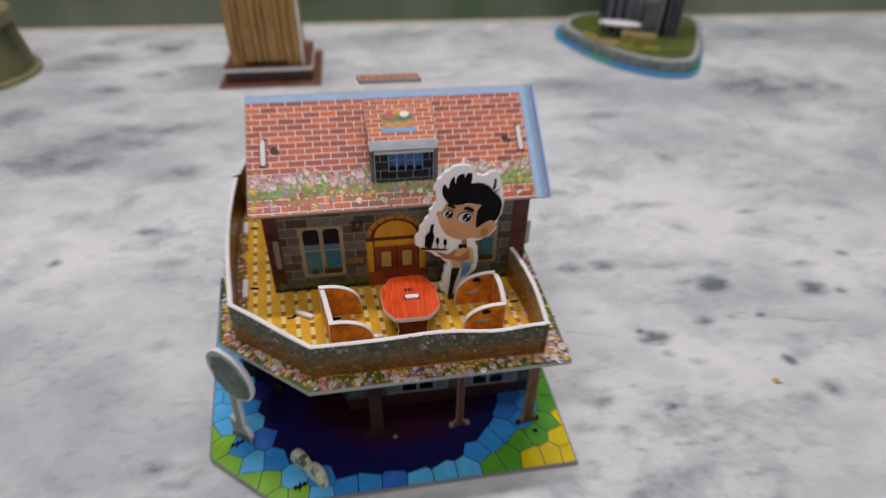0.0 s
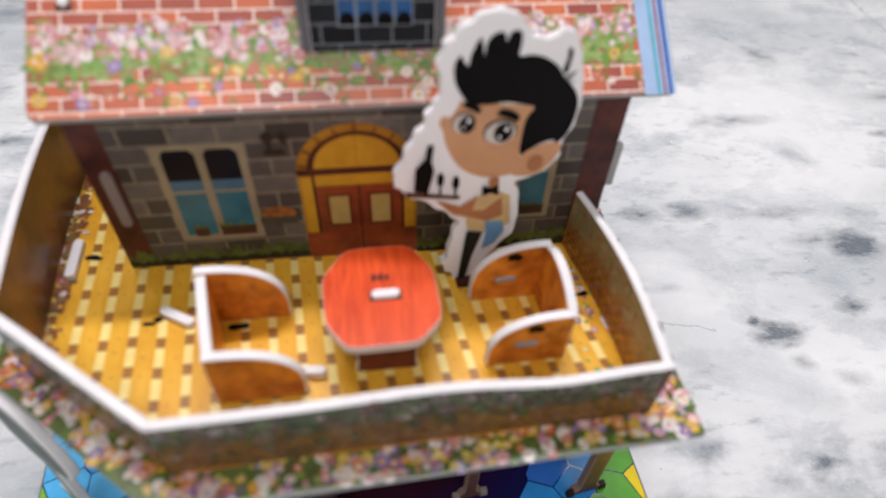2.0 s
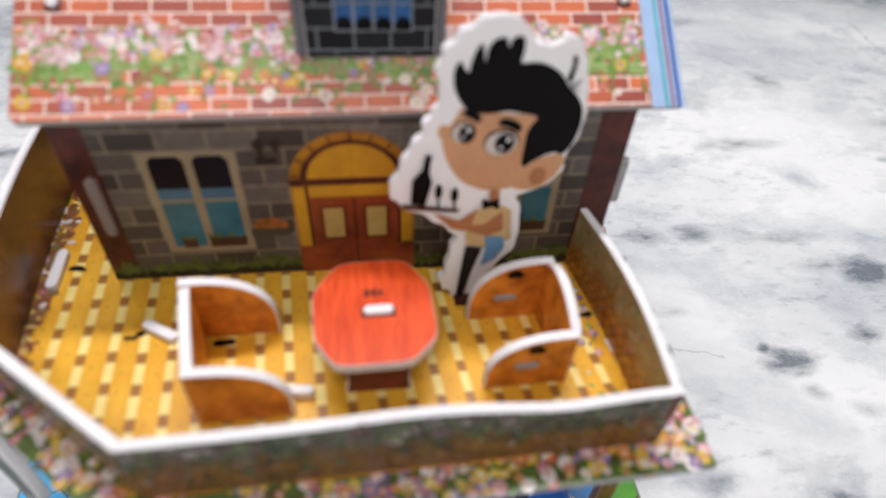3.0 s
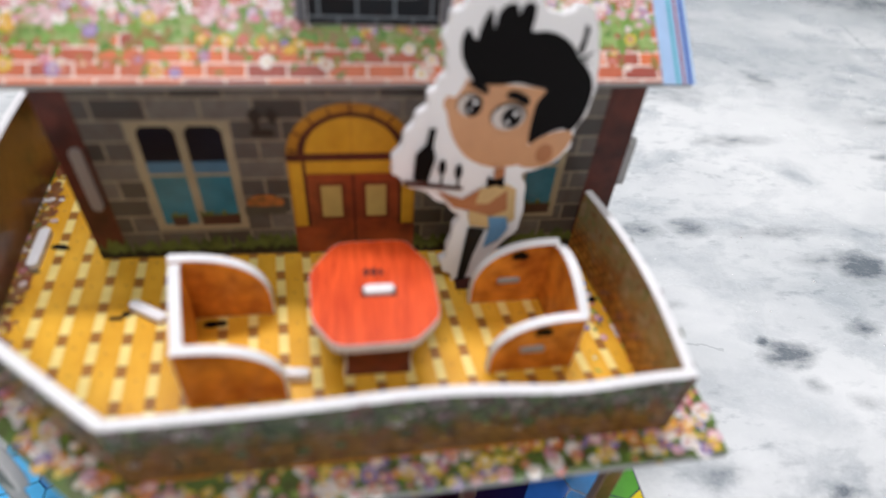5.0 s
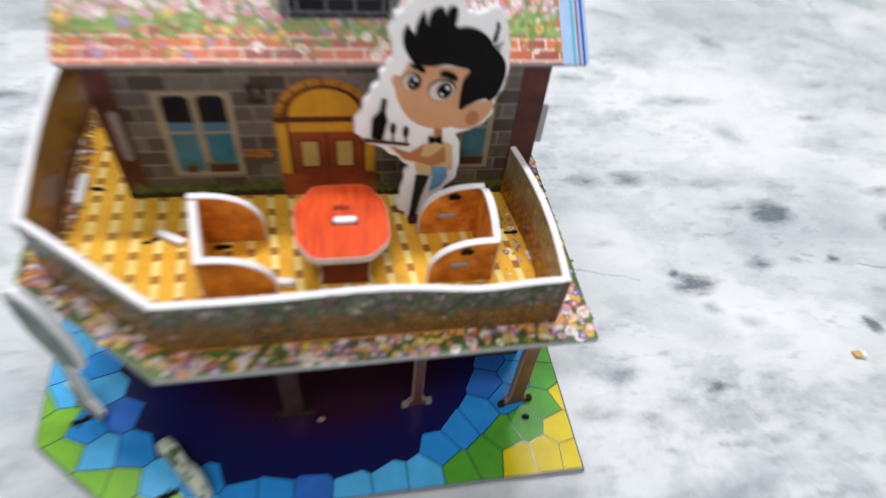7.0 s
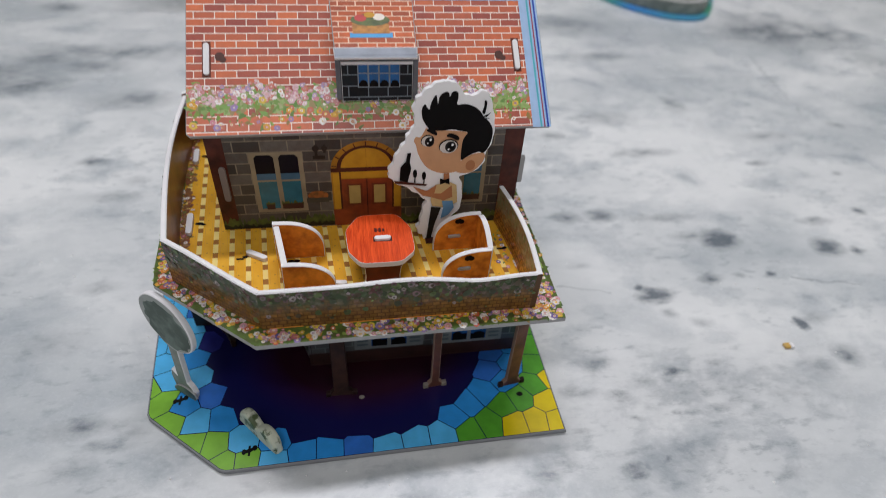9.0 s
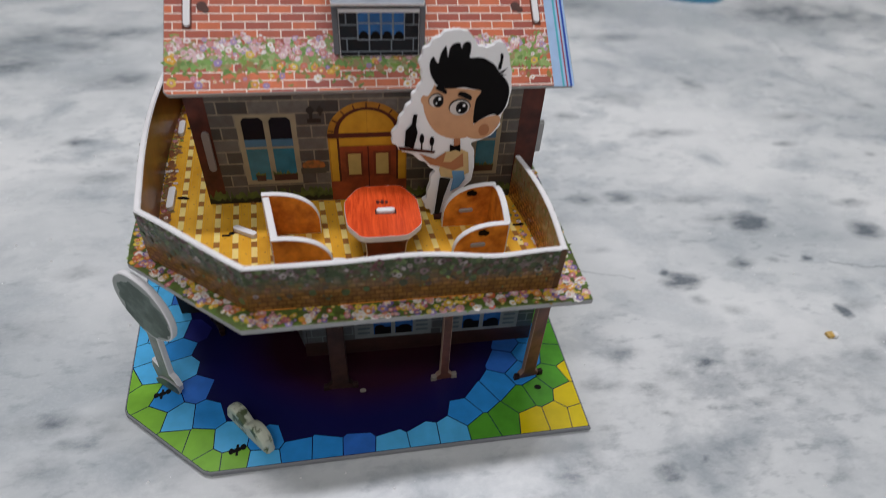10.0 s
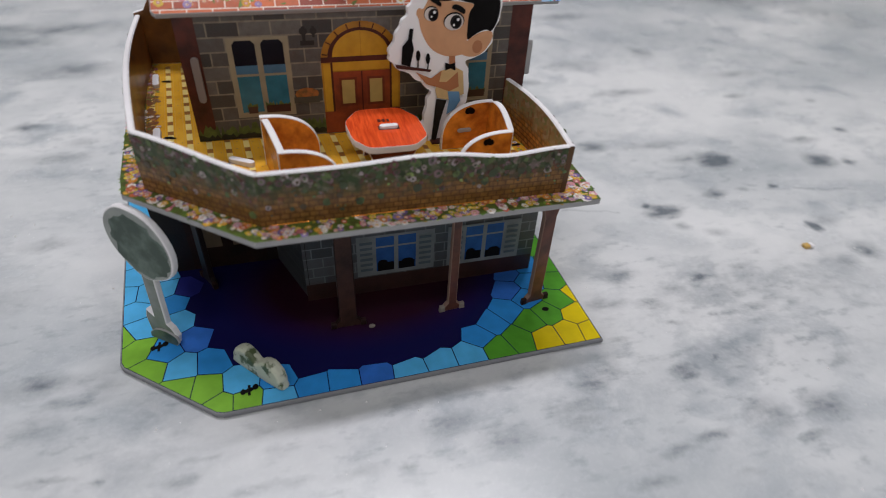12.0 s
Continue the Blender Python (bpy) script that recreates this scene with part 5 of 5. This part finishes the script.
# ---------------------------------------------------------------- cut-out figure, one plain mesh
def figure():
    sil = [(7.7, 64.7), (10.1, 64.4), (12.5, 62.9), (14.2, 60.1), (16.5, 59.2), (18.8, 59.3), (20.6, 60.5), (22.6, 60.2), (24.2, 57.8), (25.6, 53.6), (26.5, 49.2), (26.7, 43.9), (25.9, 39.7), (24.0, 36.0), (24.1, 33.4), (22.6, 30.9), (19.0, 28.5), (14.5, 27.3), (15.6, 23.6), (15.8, 17.6), (15.1, 12.8), (11.4, 8.8), (8.5, 4.6), (6.2, -4.7), (1.7, -2.9), (0.9, 0.9), (-1.3, 3.5), (-2.0, 5.9), (-0.6, 8.5), (0.2, 14.1), (1.6, 17.8), (-1.4, 20.9), (-4.9, 23.8), (-10.4, 27.3), (-12.5, 29.9), (-12.7, 32.3), (-10.7, 36.4), (-8.9, 40.2), (-6.6, 43.1), (-5.5, 46.2), (-3.6, 48.4), (-2.9, 51.5), (-3.7, 54.9), (-2.8, 58.6), (-0.7, 60.8), (2.3, 63.2), (5.0, 64.6)]
    bm = bmesh.new()
    m = axes((0.015, 0.062, 0.056), (1, 0.10, 0), (0, 0.07, 1))
    back = m.to_3x3() @ Vector((0, 0, -0.0021))

    def layer(pts, mi, w):
        f = bm.faces.new([bm.verts.new(m @ Vector((u / 1000, v / 1000, w))) for u, v in pts])
        f.normal_update()
        if f.normal.y > 0:
            f.normal_flip()
        f.material_index = mi
        return f
    rim = smooth(sil, 4)
    cut = []
    for k, (u, v) in enumerate(rim):
        du, dv = rim[(k + 1) % len(rim)][0] - rim[k - 1][0], rim[(k + 1) % len(rim)][1] - rim[k - 1][1]
        ln = math.hypot(du, dv) or 1.0
        w = (0.36 if u < 3 else 0.16) * math.sin(k * 1.35)
        cut.append((u - w * dv / ln, v + w * du / ln))
    body = layer(cut, 0, 0.0)
    ext = bmesh.ops.extrude_face_region(bm, geom=[body])
    for v in ext["geom"]:
        if isinstance(v, bmesh.types.BMVert):
            v.co += back
    body.material_index = 0
    count = [0]

    def flat(pts, mi, round_off=False):
        count[0] += 1
        layer(smooth(pts, 3) if round_off else pts, mi, 0.00005 + 0.00002 * count[0])
    flat([(1.3, 48.9), (2.3, 47.6), (15.6, 45.7), (16.6, 43.4), (15.4, 38.7), (14.5, 33.8), (15.1, 30.6), (11.7, 29.4), (6.9, 29.6), (2.4, 31.8), (-0.3, 35.1), (-2.0, 39.0), (-2.6, 41.9), (-3.4, 43.6), (-2.6, 45.2), (-1.1, 44.9), (0.4, 47.2)], 2, True)
    flat([(14.1, 33.6), (18.4, 36.1), (22.5, 36.6), (23.9, 35.4), (23.3, 33.0), (21.0, 30.1), (18.0, 28.6), (14.0, 29.0), (12.2, 30.9)], 2, True)
    flat(oval(18.4, 31.7, 1.90, 2.20, 14), 3)
    flat([(0.5, 57.2), (-0.5, 56.0), (-0.7, 53.9), (-0.2, 51.5), (1.5, 48.6), (3.1, 47.3), (6.8, 46.8), (10.5, 47.0), (13.6, 46.2), (16.5, 45.3), (15.1, 43.1), (14.6, 40.4), (14.5, 34.5), (16.6, 35.4), (19.1, 36.6), (21.4, 37.1), (23.1, 36.5), (24.9, 38.6), (26.0, 42.5), (25.9, 46.0), (24.5, 48.7), (22.2, 51.0), (20.2, 53.7), (17.3, 55.6), (14.5, 56.3), (12.0, 56.3), (12.2, 58.4), (12.1, 60.6), (10.8, 61.2), (9.7, 60.5), (9.2, 59.2), (8.8, 60.7), (7.8, 61.1), (6.3, 60.5), (5.4, 59.1), (5.0, 56.8), (4.4, 60.2), (3.2, 58.9), (2.4, 56.8), (2.0, 55.1), (1.2, 56.0)], 1, True)
    flat([(22.0, 57.1), (22.9, 56.6), (22.9, 54.7), (22.4, 52.0), (21.4, 52.6), (22.0, 55.0)], 1, True)
    flat([(21.7, 51.0), (24.8, 52.5), (23.2, 50.8)], 1)
    flat([(22.1, 50.6), (24.8, 50.2), (22.2, 50.0)], 1)
    flat(oval(1.6, 43.4, 2.50, 2.30, 14), 1)
    flat(oval(1.6, 43.2, 2.30, 2.10, 14), 9)
    flat(oval(2.3, 42.9, 1.75, 1.95, 16), 8)
    flat(oval(2.4, 42.8, 1.10, 1.40, 14), 1)
    flat(oval(2.7, 43.7, 0.50, 0.50, 8), 0)
    flat(oval(1.7, 42.4, 0.30, 0.30, 8), 0)
    flat(oval(9.5, 40.6, 3.70, 2.80, 14), 1)
    flat(oval(9.5, 40.3, 3.40, 2.60, 14), 9)
    flat(oval(10.2, 40.3, 2.05, 2.20, 16), 8)
    flat(oval(10.3, 40.2, 1.35, 1.60, 14), 1)
    flat(oval(10.9, 41.0, 0.50, 0.50, 8), 0)
    flat(oval(9.5, 39.4, 0.40, 0.40, 8), 0)
    flat([(1.2, 47.4), (2.3, 48.1), (4.8, 46.6), (4.7, 45.3), (3.0, 46.2)], 1, True)
    flat([(8.6, 44.6), (9.4, 45.7), (11.3, 45.3), (13.3, 43.9), (12.9, 42.6), (10.6, 43.8)], 1, True)
    flat([(8.0, 29.5), (10.2, 29.5), (10.4, 26.6), (8.1, 26.8)], 3)
    flat([(4.9, 24.9), (10.4, 25.7), (13.3, 24.0), (14.0, 16.1), (9.3, 14.2), (3.9, 15.6), (3.2, 18.5)], 4)
    flat([(-3.9, 25.3), (1.6, 22.7), (5.5, 25.0), (4.6, 21.2), (7.3, 20.9), (11.4, 24.0), (11.9, 18.8), (8.3, 17.5), (4.0, 19.4), (0.0, 20.8)], 3)
    flat([(6.6, 27.6), (8.5, 26.8), (10.3, 27.3), (10.5, 24.5), (8.6, 25.4), (6.7, 24.9)], 1)
    flat([(-10.9, 28.5), (1.8, 25.6), (1.2, 24.9), (-10.4, 27.1)], 6)
    flat([(-8.8, 28.3), (-8.4, 33.9), (-6.4, 36.0), (-5.8, 39.3), (-4.5, 39.2), (-5.0, 35.5), (-4.4, 32.9), (-5.8, 27.3)], 1)
    flat(oval(-3.0, 30.6, 0.80, 1.80, 10), 1)
    flat([(-3.2, 29.0), (-2.8, 29.0), (-2.8, 26.8), (-3.4, 26.8)], 1)
    flat(oval(0.4, 29.4, 0.80, 1.80, 10), 1)
    flat([(0.3, 27.8), (0.7, 27.8), (0.6, 26.0), (0.1, 26.0)], 1)
    flat([(3.5, 15.4), (7.4, 14.5), (5.1, 7.3), (3.6, -0.0), (1.8, 0.5), (2.7, 8.3)], 10)
    flat([(7.7, 17.6), (12.0, 17.1), (12.6, 13.9), (10.6, 10.9), (7.4, 9.3), (8.3, 14.4)], 5)
    flat([(1.2, -0.2), (3.6, -0.0), (6.3, -5.8), (1.5, -3.2)], 2)
    # slotted foot strip
    box(bm, 0.0165, 0.0590, deck_z(0.02) + 0.0001, 0.0205, 0.0655, deck_z(0.02) + 0.0005, 6)
    box(bm, 0.0170, 0.0630, deck_z(0.02) + 0.0010, 0.0205, 0.0650, 0.0575, 0)
    bm.normal_update()
    for f in bm.faces:
        if abs(f.normal.y) < 0.5 and f.material_index == 0:
            f.material_index = 7
    ob = finish("paper_figure", bm, [WHITE, INK, SKIN, SKIN_DARK, SHIRT, CLOTH, DARK_WOOD, EDGE, INNER_DARK, printed("eye_print", "d9d0ca", 0.03), printed("charcoal_trouser_print", "24231f", 0.1)])
    return tagged(ob, "flat white-edged cardboard waiter figure with a tray", "figurine")


figure()


# ---------------------------------------------------------------- tree and rock cut-outs on the base board
def cutout_tree():
    ob = thing("paper_tree", (-0.0829, 0.0357, BT), "grey-green back of a cardboard tree cut-out with a white edge", "toy tree")
    m = axes((-0.0829, 0.0365, BT), (0.79, -0.62, 0), (-0.03, 0.10, 1.0))
    crown = [(-0.0020, 0.0270), (0.0050, 0.0275), (0.0110, 0.0315), (0.0128, 0.0390), (0.0100, 0.0465), (0.0040, 0.0515), (-0.0050, 0.0525), (-0.0112, 0.0480), (-0.0128, 0.0415), (-0.0100, 0.0340)]
    n = Nodes("mottled_tree_back", 0.5)
    v = n.coords("Object", (1, 1, 1))
    n.colour(n.mix(srgb("62736a"), srgb("3a4c42"), n.ramp(n.noise(v, 140.0, 4.0), [(0.38, (0, 0, 0, 1)), (0.58, (1, 1, 1, 1))])))
    tree_back = n.mat
    board("crown", smooth(crown, 4), m, [printed("pale_tree_margin", "9aa09c", 0.08), EDGE, BACKING], ob, "grey-green crown board with a thick white edge", 0.0024, 0.0005)
    rng = random.Random(31)
    blotch = [(0.0 + k * (u - 0.0), 0.0402 + k * (v - 0.0402)) for (u, v), k in ((p, rng.uniform(0.86, 0.97) - (0.14 if p[1] > 0.044 or p[0] < -0.010 else 0.0)) for p in smooth(crown, 4))]
    prints("leaf_print", [(blotch, 0)], m, [tree_back], ob, "dark green mottled leaf print", 0.00006)
    trunk = [(-0.0050, 0), (0.0052, 0), (0.0060, 0.0035), (0.0045, 0.0065), (0.0026, 0.0080), (0.0024, 0.0285), (-0.0026, 0.0285), (-0.0024, 0.0100), (-0.0052, 0.0120), (-0.0062, 0.0085)]
    board("trunk", trunk, m @ Matrix.Translation((0, 0, -0.0001)), [BACKING, EDGE, BACKING], ob, "grey trunk board", 0.0022, 0.0003)
    board("root_print", smooth([(-0.0056, 0.0), (0.0058, 0.0), (0.0064, 0.0038), (0.0020, 0.0052), (-0.0030, 0.0042)], 2), m @ Matrix.Translation((0, 0, 0.0006)), [tree_back, EDGE_GREY, BACKING], ob, "green mottled root", 0.0010, 0.0002)
    return ob


cutout_tree()
PEBBLE = Nodes("mossy_rock_print", 0.45)
_v = PEBBLE.coords("Object", (1, 1, 1))
PEBBLE.colour(PEBBLE.mix(srgb("c6cab8"), srgb("4c5a38"), PEBBLE.ramp(PEBBLE.noise(_v, 230.0, 5.0, 0.6), [(0.5, (0, 0, 0, 1)), (0.60, (1, 1, 1, 1))])))
rock = thing("paper_rock", (-0.0525, 0.0140, BT), "pale mossy cardboard rock cut-out standing on the base", "toy rock")
rk = [(-0.0095, 0.0), (0.0100, 0.0), (0.0112, 0.0028), (0.0100, 0.0068), (0.0062, 0.0090), (0.0024, 0.0080), (0.0002, 0.0060), (-0.0026, 0.0078), (-0.0066, 0.0086), (-0.0102, 0.0060), (-0.0110, 0.0024)]
board("rock_face", smooth(rk, 3), axes((-0.0532, 0.0130, BT), (0.66, -0.75, 0), (0.10, 0.04, 1.0)), [PEBBLE.mat, PEBBLE.mat, BACKING], rock, "printed mossy rock face", 0.0040, 0.0012)
prints("ink_mark", [(oval(0.0532, 0.0208, 0.0014, 0.0011, 10), 0)], axes((0, 0, BT), (1, 0, 0), (0, 1, 0)), [INK], base_board, "black part mark", 0.00012)
for x, y in ((-0.0846, 0.0334), (-0.0554, 0.0078)):
    prints("ink_mark", [(oval(x, y, 0.0017, 0.0009, 8, tilt=20), 0), (oval(x + 0.0020, y + 0.0009, 0.0010, 0.0012, 8), 0), (oval(x - 0.0018, y - 0.0004, 0.0009, 0.0012, 8), 0), (rect(x - 0.0003, y - 0.0022, x + 0.0005, y + 0.0020), 0)], axes((0, 0, BT), (1, 0, 0), (0, 1, 0)), [INK], base_board, "black part mark", 0.00012)

# gold scrap and dust on the floor; the white specks also imitate glints
scrap = bmesh.new()
box(scrap, 0.1870, 0.0320, 0.0, 0.1905, 0.0350, 0.0016, 0, 0.0005)
box(scrap, 0.1896, 0.0316, 0.0, 0.1914, 0.0345, 0.0020, 1, 0.0005)
tagged(finish("foam_scrap", scrap, [printed("scrap_yellow", "d0aa5c", 0.1), EDGE]), "tiny yellow and white foam scrap on the marble", "scrap")


def dust():
    rng = random.Random(5)
    verts, faces = [], []
    for i in range(520):
        x, y = rng.uniform(-0.35, 0.45), rng.uniform(-0.09, 0.35)
        if inside((x, y), BASE):
            continue
        r = rng.choice((0.0002, 0.00028, 0.00036, 0.0005, 0.0007))
        k = len(verts)
        a = rng.uniform(0, 6.28)
        for j in range(3):
            verts.append((x + r * math.cos(a + 2.1 * j), y + r * math.sin(a + 2.1 * j), 0.00003))
        verts.append((x, y, 0.00003 + r))
        faces += [(k, k + 1, k + 3), (k + 1, k + 2, k + 3), (k + 2, k, k + 3)]
    me = bpy.data.meshes.new("dust")
    me.from_pydata(verts, [], faces)
    me.materials.append(WHITE)
    return tagged(new("dust", me), "fine white foam crumbs and imitated glints on the marble", "dust", kind="stuff")


dust()

# ---------------------------------------------------------------- other paper models by the wall
def tower():
    ob = thing("paper_tower", (-0.110, 0.545, 0), "tan plank-printed cardboard tower on a brown plinth", "toy tower")
    block("foot_board", -0.1630, 0.4930, 0.0, -0.0540, 0.612, 0.003, PLINTH_BROWN, ob, "brown foot board", 0.0008)
    block("plinth", -0.1560, 0.5040, 0.003, -0.0640, 0.598, 0.0155, PLINTH_DARK, ob, "dark brown plinth", 0.0006)
    block("plinth_cap", -0.1575, 0.5025, 0.0155, -0.0625, 0.600, 0.0180, [PLINTH_BROWN], ob, "brown plinth cap", 0.0004)
    block("cap_edge", -0.1577, 0.5018, 0.0152, -0.0623, 0.5025, 0.0181, EDGE, ob, "white cut edge")
    block("cap_edge", -0.0626, 0.5026, 0.0152, -0.0618, 0.600, 0.0181, EDGE, ob, "white cut edge")
    rng = random.Random(2)
    n = 9
    x0, x1 = -0.1490, -0.0730
    for i in range(n):
        a, b = (x0 + (x1 - x0) * (j + (0.22 * math.sin(j * 2.3) if 0 < j < n else 0)) / n for j in (i, i + 1))
        bm = bmesh.new()
        d = rng.uniform(0, 0.0012)
        box(bm, a + 0.0006, 0.5130 - d, 0.018 + (0.0035 if 1 < i < n - 2 else 0), b - 0.0006, 0.5170, 0.20, 0, 0.0008)
        finish("plank", bm, PLANK_TAN, ob)
    block("body", x0 + 0.0005, 0.5165, 0.018, x1 - 0.0005, 0.585, 0.20, PLANK_TAN, ob, "tan plank-printed body", 0.0006)
    # two dark pieces added as shade in the plank seams and bottom gap
    block("seam_shade", x0 + 0.0010, 0.5158, 0.0217, x1 - 0.0010, 0.5168, 0.20, PLINTH_DARK, ob, "dark sheet for the shade in the seams between the planks")
    block("plank_gap_shade", x0 + 0.012, 0.5135, 0.018, x1 - 0.012, 0.5160, 0.0216, INNER_DARK, ob, "dark strip for the shade in the gap under the planks")
    block("corner_strip", x1 - 0.0002, 0.5125, 0.018, x1 + 0.0022, 0.5150, 0.20, EDGE, ob, "white corner edge", 0.0003)
    block("rail", x0 + 0.020, 0.5108, 0.058, x1 - 0.020, 0.5128, 0.0605, PLANK_TAN, ob, "cross rail", 0.0004)
    return ob


tower()


def ring_board(name, pts, z0, z1, mats, parent, label="", bevel=0.0008):
    return board(name, pts, axes((0, 0, z1), (1, 0, 0), (0, 1, 0)), mats, parent, label, z1 - z0, bevel)


def island():
    ob = thing("paper_island", (0.385, 0.590, 0), "cardboard island model with grass top and dark blue tower", "toy model")
    egg = [(0.272, 0.660), (0.278, 0.600), (0.300, 0.532), (0.330, 0.494), (0.362, 0.478), (0.395, 0.490), (0.440, 0.560), (0.486, 0.645), (0.495, 0.690), (0.470, 0.715), (0.400, 0.725), (0.310, 0.712)]
    blue = printed("blue_sea_print", "3a7fd0", 0.2, 0.3, "3fa07a", 14.0)
    stone = printed("grey_quay_print", "8e958c", 0.15, 0.4, "5f6a66", 120.0)
    grass = printed("lawn_print", "5f6e2c", 0.25, 0.45, "36441c", 60.0)
    ring_board("sea_board", smooth(egg, 4), 0.0, 0.004, [blue, blue, BACKING], ob, "blue and green sea board")

    def shrink(k):
        cx, cy = 0.383, 0.610
        return smooth([(cx + k * (x - cx), cy + k * (y - cy)) for x, y in egg], 4)
    ring_board("quay_wall", shrink(0.93), 0.004, 0.017, [EDGE_GREY, stone, BACKING], ob, "grey stone quay with a white rim")
    ring_board("lawn", shrink(0.84), 0.017, 0.018, [grass, grass, BACKING], ob, "green lawn", 0.0)
    navy = printed("dark_tower_print", "2f3644", 0.2, 0.35, "1d222c", 60.0)
    grey = printed("grey_tower_print", "6f7478", 0.15, 0.35, "50565c", 60.0)
    pale = printed("pale_tower_print", "9aa0a6", 0.15, 0.3, "6a7078", 60.0)

    def turned(name, x0, y0, z0, x1, y1, z1, mat, label="", bevel=0.001):
        """A block turned with the tower on the lawn."""
        bm = bmesh.new()
        box(bm, x0, y0, z0, x1, y1, z1, 0, bevel)
        bm.transform(pose(0.352, 0.600, 0.0, 0, 0, -16))
        return finish(name, bm, mat, ob, label)
    turned("tower_block", -0.034, 0.000, 0.018, -0.004, 0.055, 0.16, navy, "dark blue block")
    turned("tower_block", -0.004, -0.006, 0.018, 0.036, 0.050, 0.16, grey, "grey block")
    turned("tower_block", 0.041, -0.004, 0.018, 0.062, 0.050, 0.16, navy, "dark blue block")
    for x in (-0.030, -0.018, -0.007):
        turned("tower_rib", x, -0.002, 0.018, x + 0.0016, 0.000, 0.16, pale, "", 0.0004)
    for x in (0.000, 0.010, 0.034):
        turned("tower_rib", x, -0.0085, 0.018, x + 0.0022, -0.006, 0.16, pale if x > 0.03 else navy, "", 0.0004)
    for i in range(3):
        turned("tower_rib", 0.044 + 0.007 * i, -0.0070, 0.018, 0.0465 + 0.007 * i, -0.004, 0.16, grey, "", 0.0004)
    turned("window_strip", 0.006, -0.0072, 0.060, 0.030, -0.0058, 0.150, pale, "pale window strip", 0.0003)
    awning = ring_board("white_awning", oval(0.330, 0.585, 0.027, 0.010, 18, tilt=-28), 0.034, 0.037, [WHITE, EDGE, EDGE], ob, "white rounded awning")
    block("awning_prop", 0.328, 0.583, 0.018, 0.333, 0.588, 0.034, navy, ob)
    tan = printed("tan_box_print", "a79a5c", 0.15, 0.4, "7f7540", 120.0)
    bm = bmesh.new()
    box(bm, -0.021, -0.006, 0.0, 0.021, 0.006, 0.014, 0, 0.0008)
    bm.transform(pose(0.342, 0.553, 0.018, 0, 0, -30))
    finish("tan_box", bm, tan, ob, "tan printed box")
    for x, y, l, t in ((0.318, 0.548, 0.014, -28), (0.296, 0.590, 0.012, -60), (0.350, 0.530, 0.010, -20)):
        bm = bmesh.new()
        box(bm, -l, -0.003, 0.0, l, 0.003, 0.0035, 0, 0.0008)
        bm.transform(pose(x, y, 0.018, 0, 0, t))
        finish("hedge_strip", bm, printed("yellow_green_print", "b3b347", 0.2), ob, "yellow-green hedge strip")
    ring_board("path_patch", oval(0.312, 0.570, 0.018, 0.014, 14), 0.018, 0.0185, [printed("path_print", "a58d68", 0.2), tan, tan], ob, "tan path", 0.0)
    for part in ob.children:
        part.data.transform(Matrix.Translation((-0.006, -0.010, 0.0)))
    return ob


island()


def round_tower():
    ob = thing("paper_round_tower", (-0.452, 0.565, 0), "mossy green round cardboard tower base", "toy tower")
    moss = printed("mossy_stone_print", "6a6a44", 0.3, 0.5, "3f4428", 30.0)
    pale = printed("mossy_rim_print", "8f8a62", 0.2, 0.5, "6b6a48", 40.0)

    def ring(name, profile, mat, label):
        bm = bmesh.new()
        n = 40
        loops = [[bm.verts.new((-0.452 + r * math.cos(6.28319 * i / n), 0.565 + r * math.sin(6.28319 * i / n), z)) for i in range(n)] for r, z in profile]
        for a, b in zip(loops, loops[1:]):
            for i in range(n):
                bm.faces.new((a[i], a[(i + 1) % n], b[(i + 1) % n], b[i]))
        bm.faces.new(loops[0][::-1])
        bm.faces.new(loops[-1])
        bmesh.ops.recalc_face_normals(bm, faces=bm.faces)
        return finish(name, bm, mat, ob, label)
    ring("foot_ring", [(0.080, 0.0), (0.080, 0.005), (0.076, 0.006)], pale, "pale foot ring")
    ring("body", [(0.075, 0.006), (0.067, 0.052), (0.066, 0.054)], moss, "dark mossy body")
    ring("rim", [(0.066, 0.053), (0.071, 0.056), (0.071, 0.068), (0.066, 0.071), (0.058, 0.071), (0.056, 0.058)], pale, "pale rolled rim")
    return ob


round_tower()

# added gold strips imitate orange light in the gap under the front panel
GAP_GLOW = Nodes("gap_glow_gold", 0.22, 0.5, 1.0)
_f = GAP_GLOW.coords("Object", (1, 1, 1))
GAP_GLOW.colour(GAP_GLOW.mix(srgb("e0a040"), srgb("a8401c"), GAP_GLOW.noise(_f, 300.0, 3.0)))
GAP_GLOW.bump(GAP_GLOW.noise(_f, 500.0, 2.0), 0.4, 0.0004)
for x0, x1 in ((-0.0180, 0.0260), (-0.0405, -0.0300)):
    y0, y1 = (RAIL[0][1] + (RAIL[1][1] - RAIL[0][1]) * (x - RAIL[0][0]) / (RAIL[1][0] - RAIL[0][0]) for x in (x0, x1))
    board("gap_glow_strip", rect(0, 0, x1 - x0, 0.0004), TILT_DECK @ axes((x0, y0 - 0.0002, 0.0001), (x1 - x0, y1 - y0, 0), (0, 0.7, 0.7)), [GAP_GLOW.mat] * 3, house, "thin gold strip added for the orange-lit gap at the panel's foot", 0.0003, 0.0)
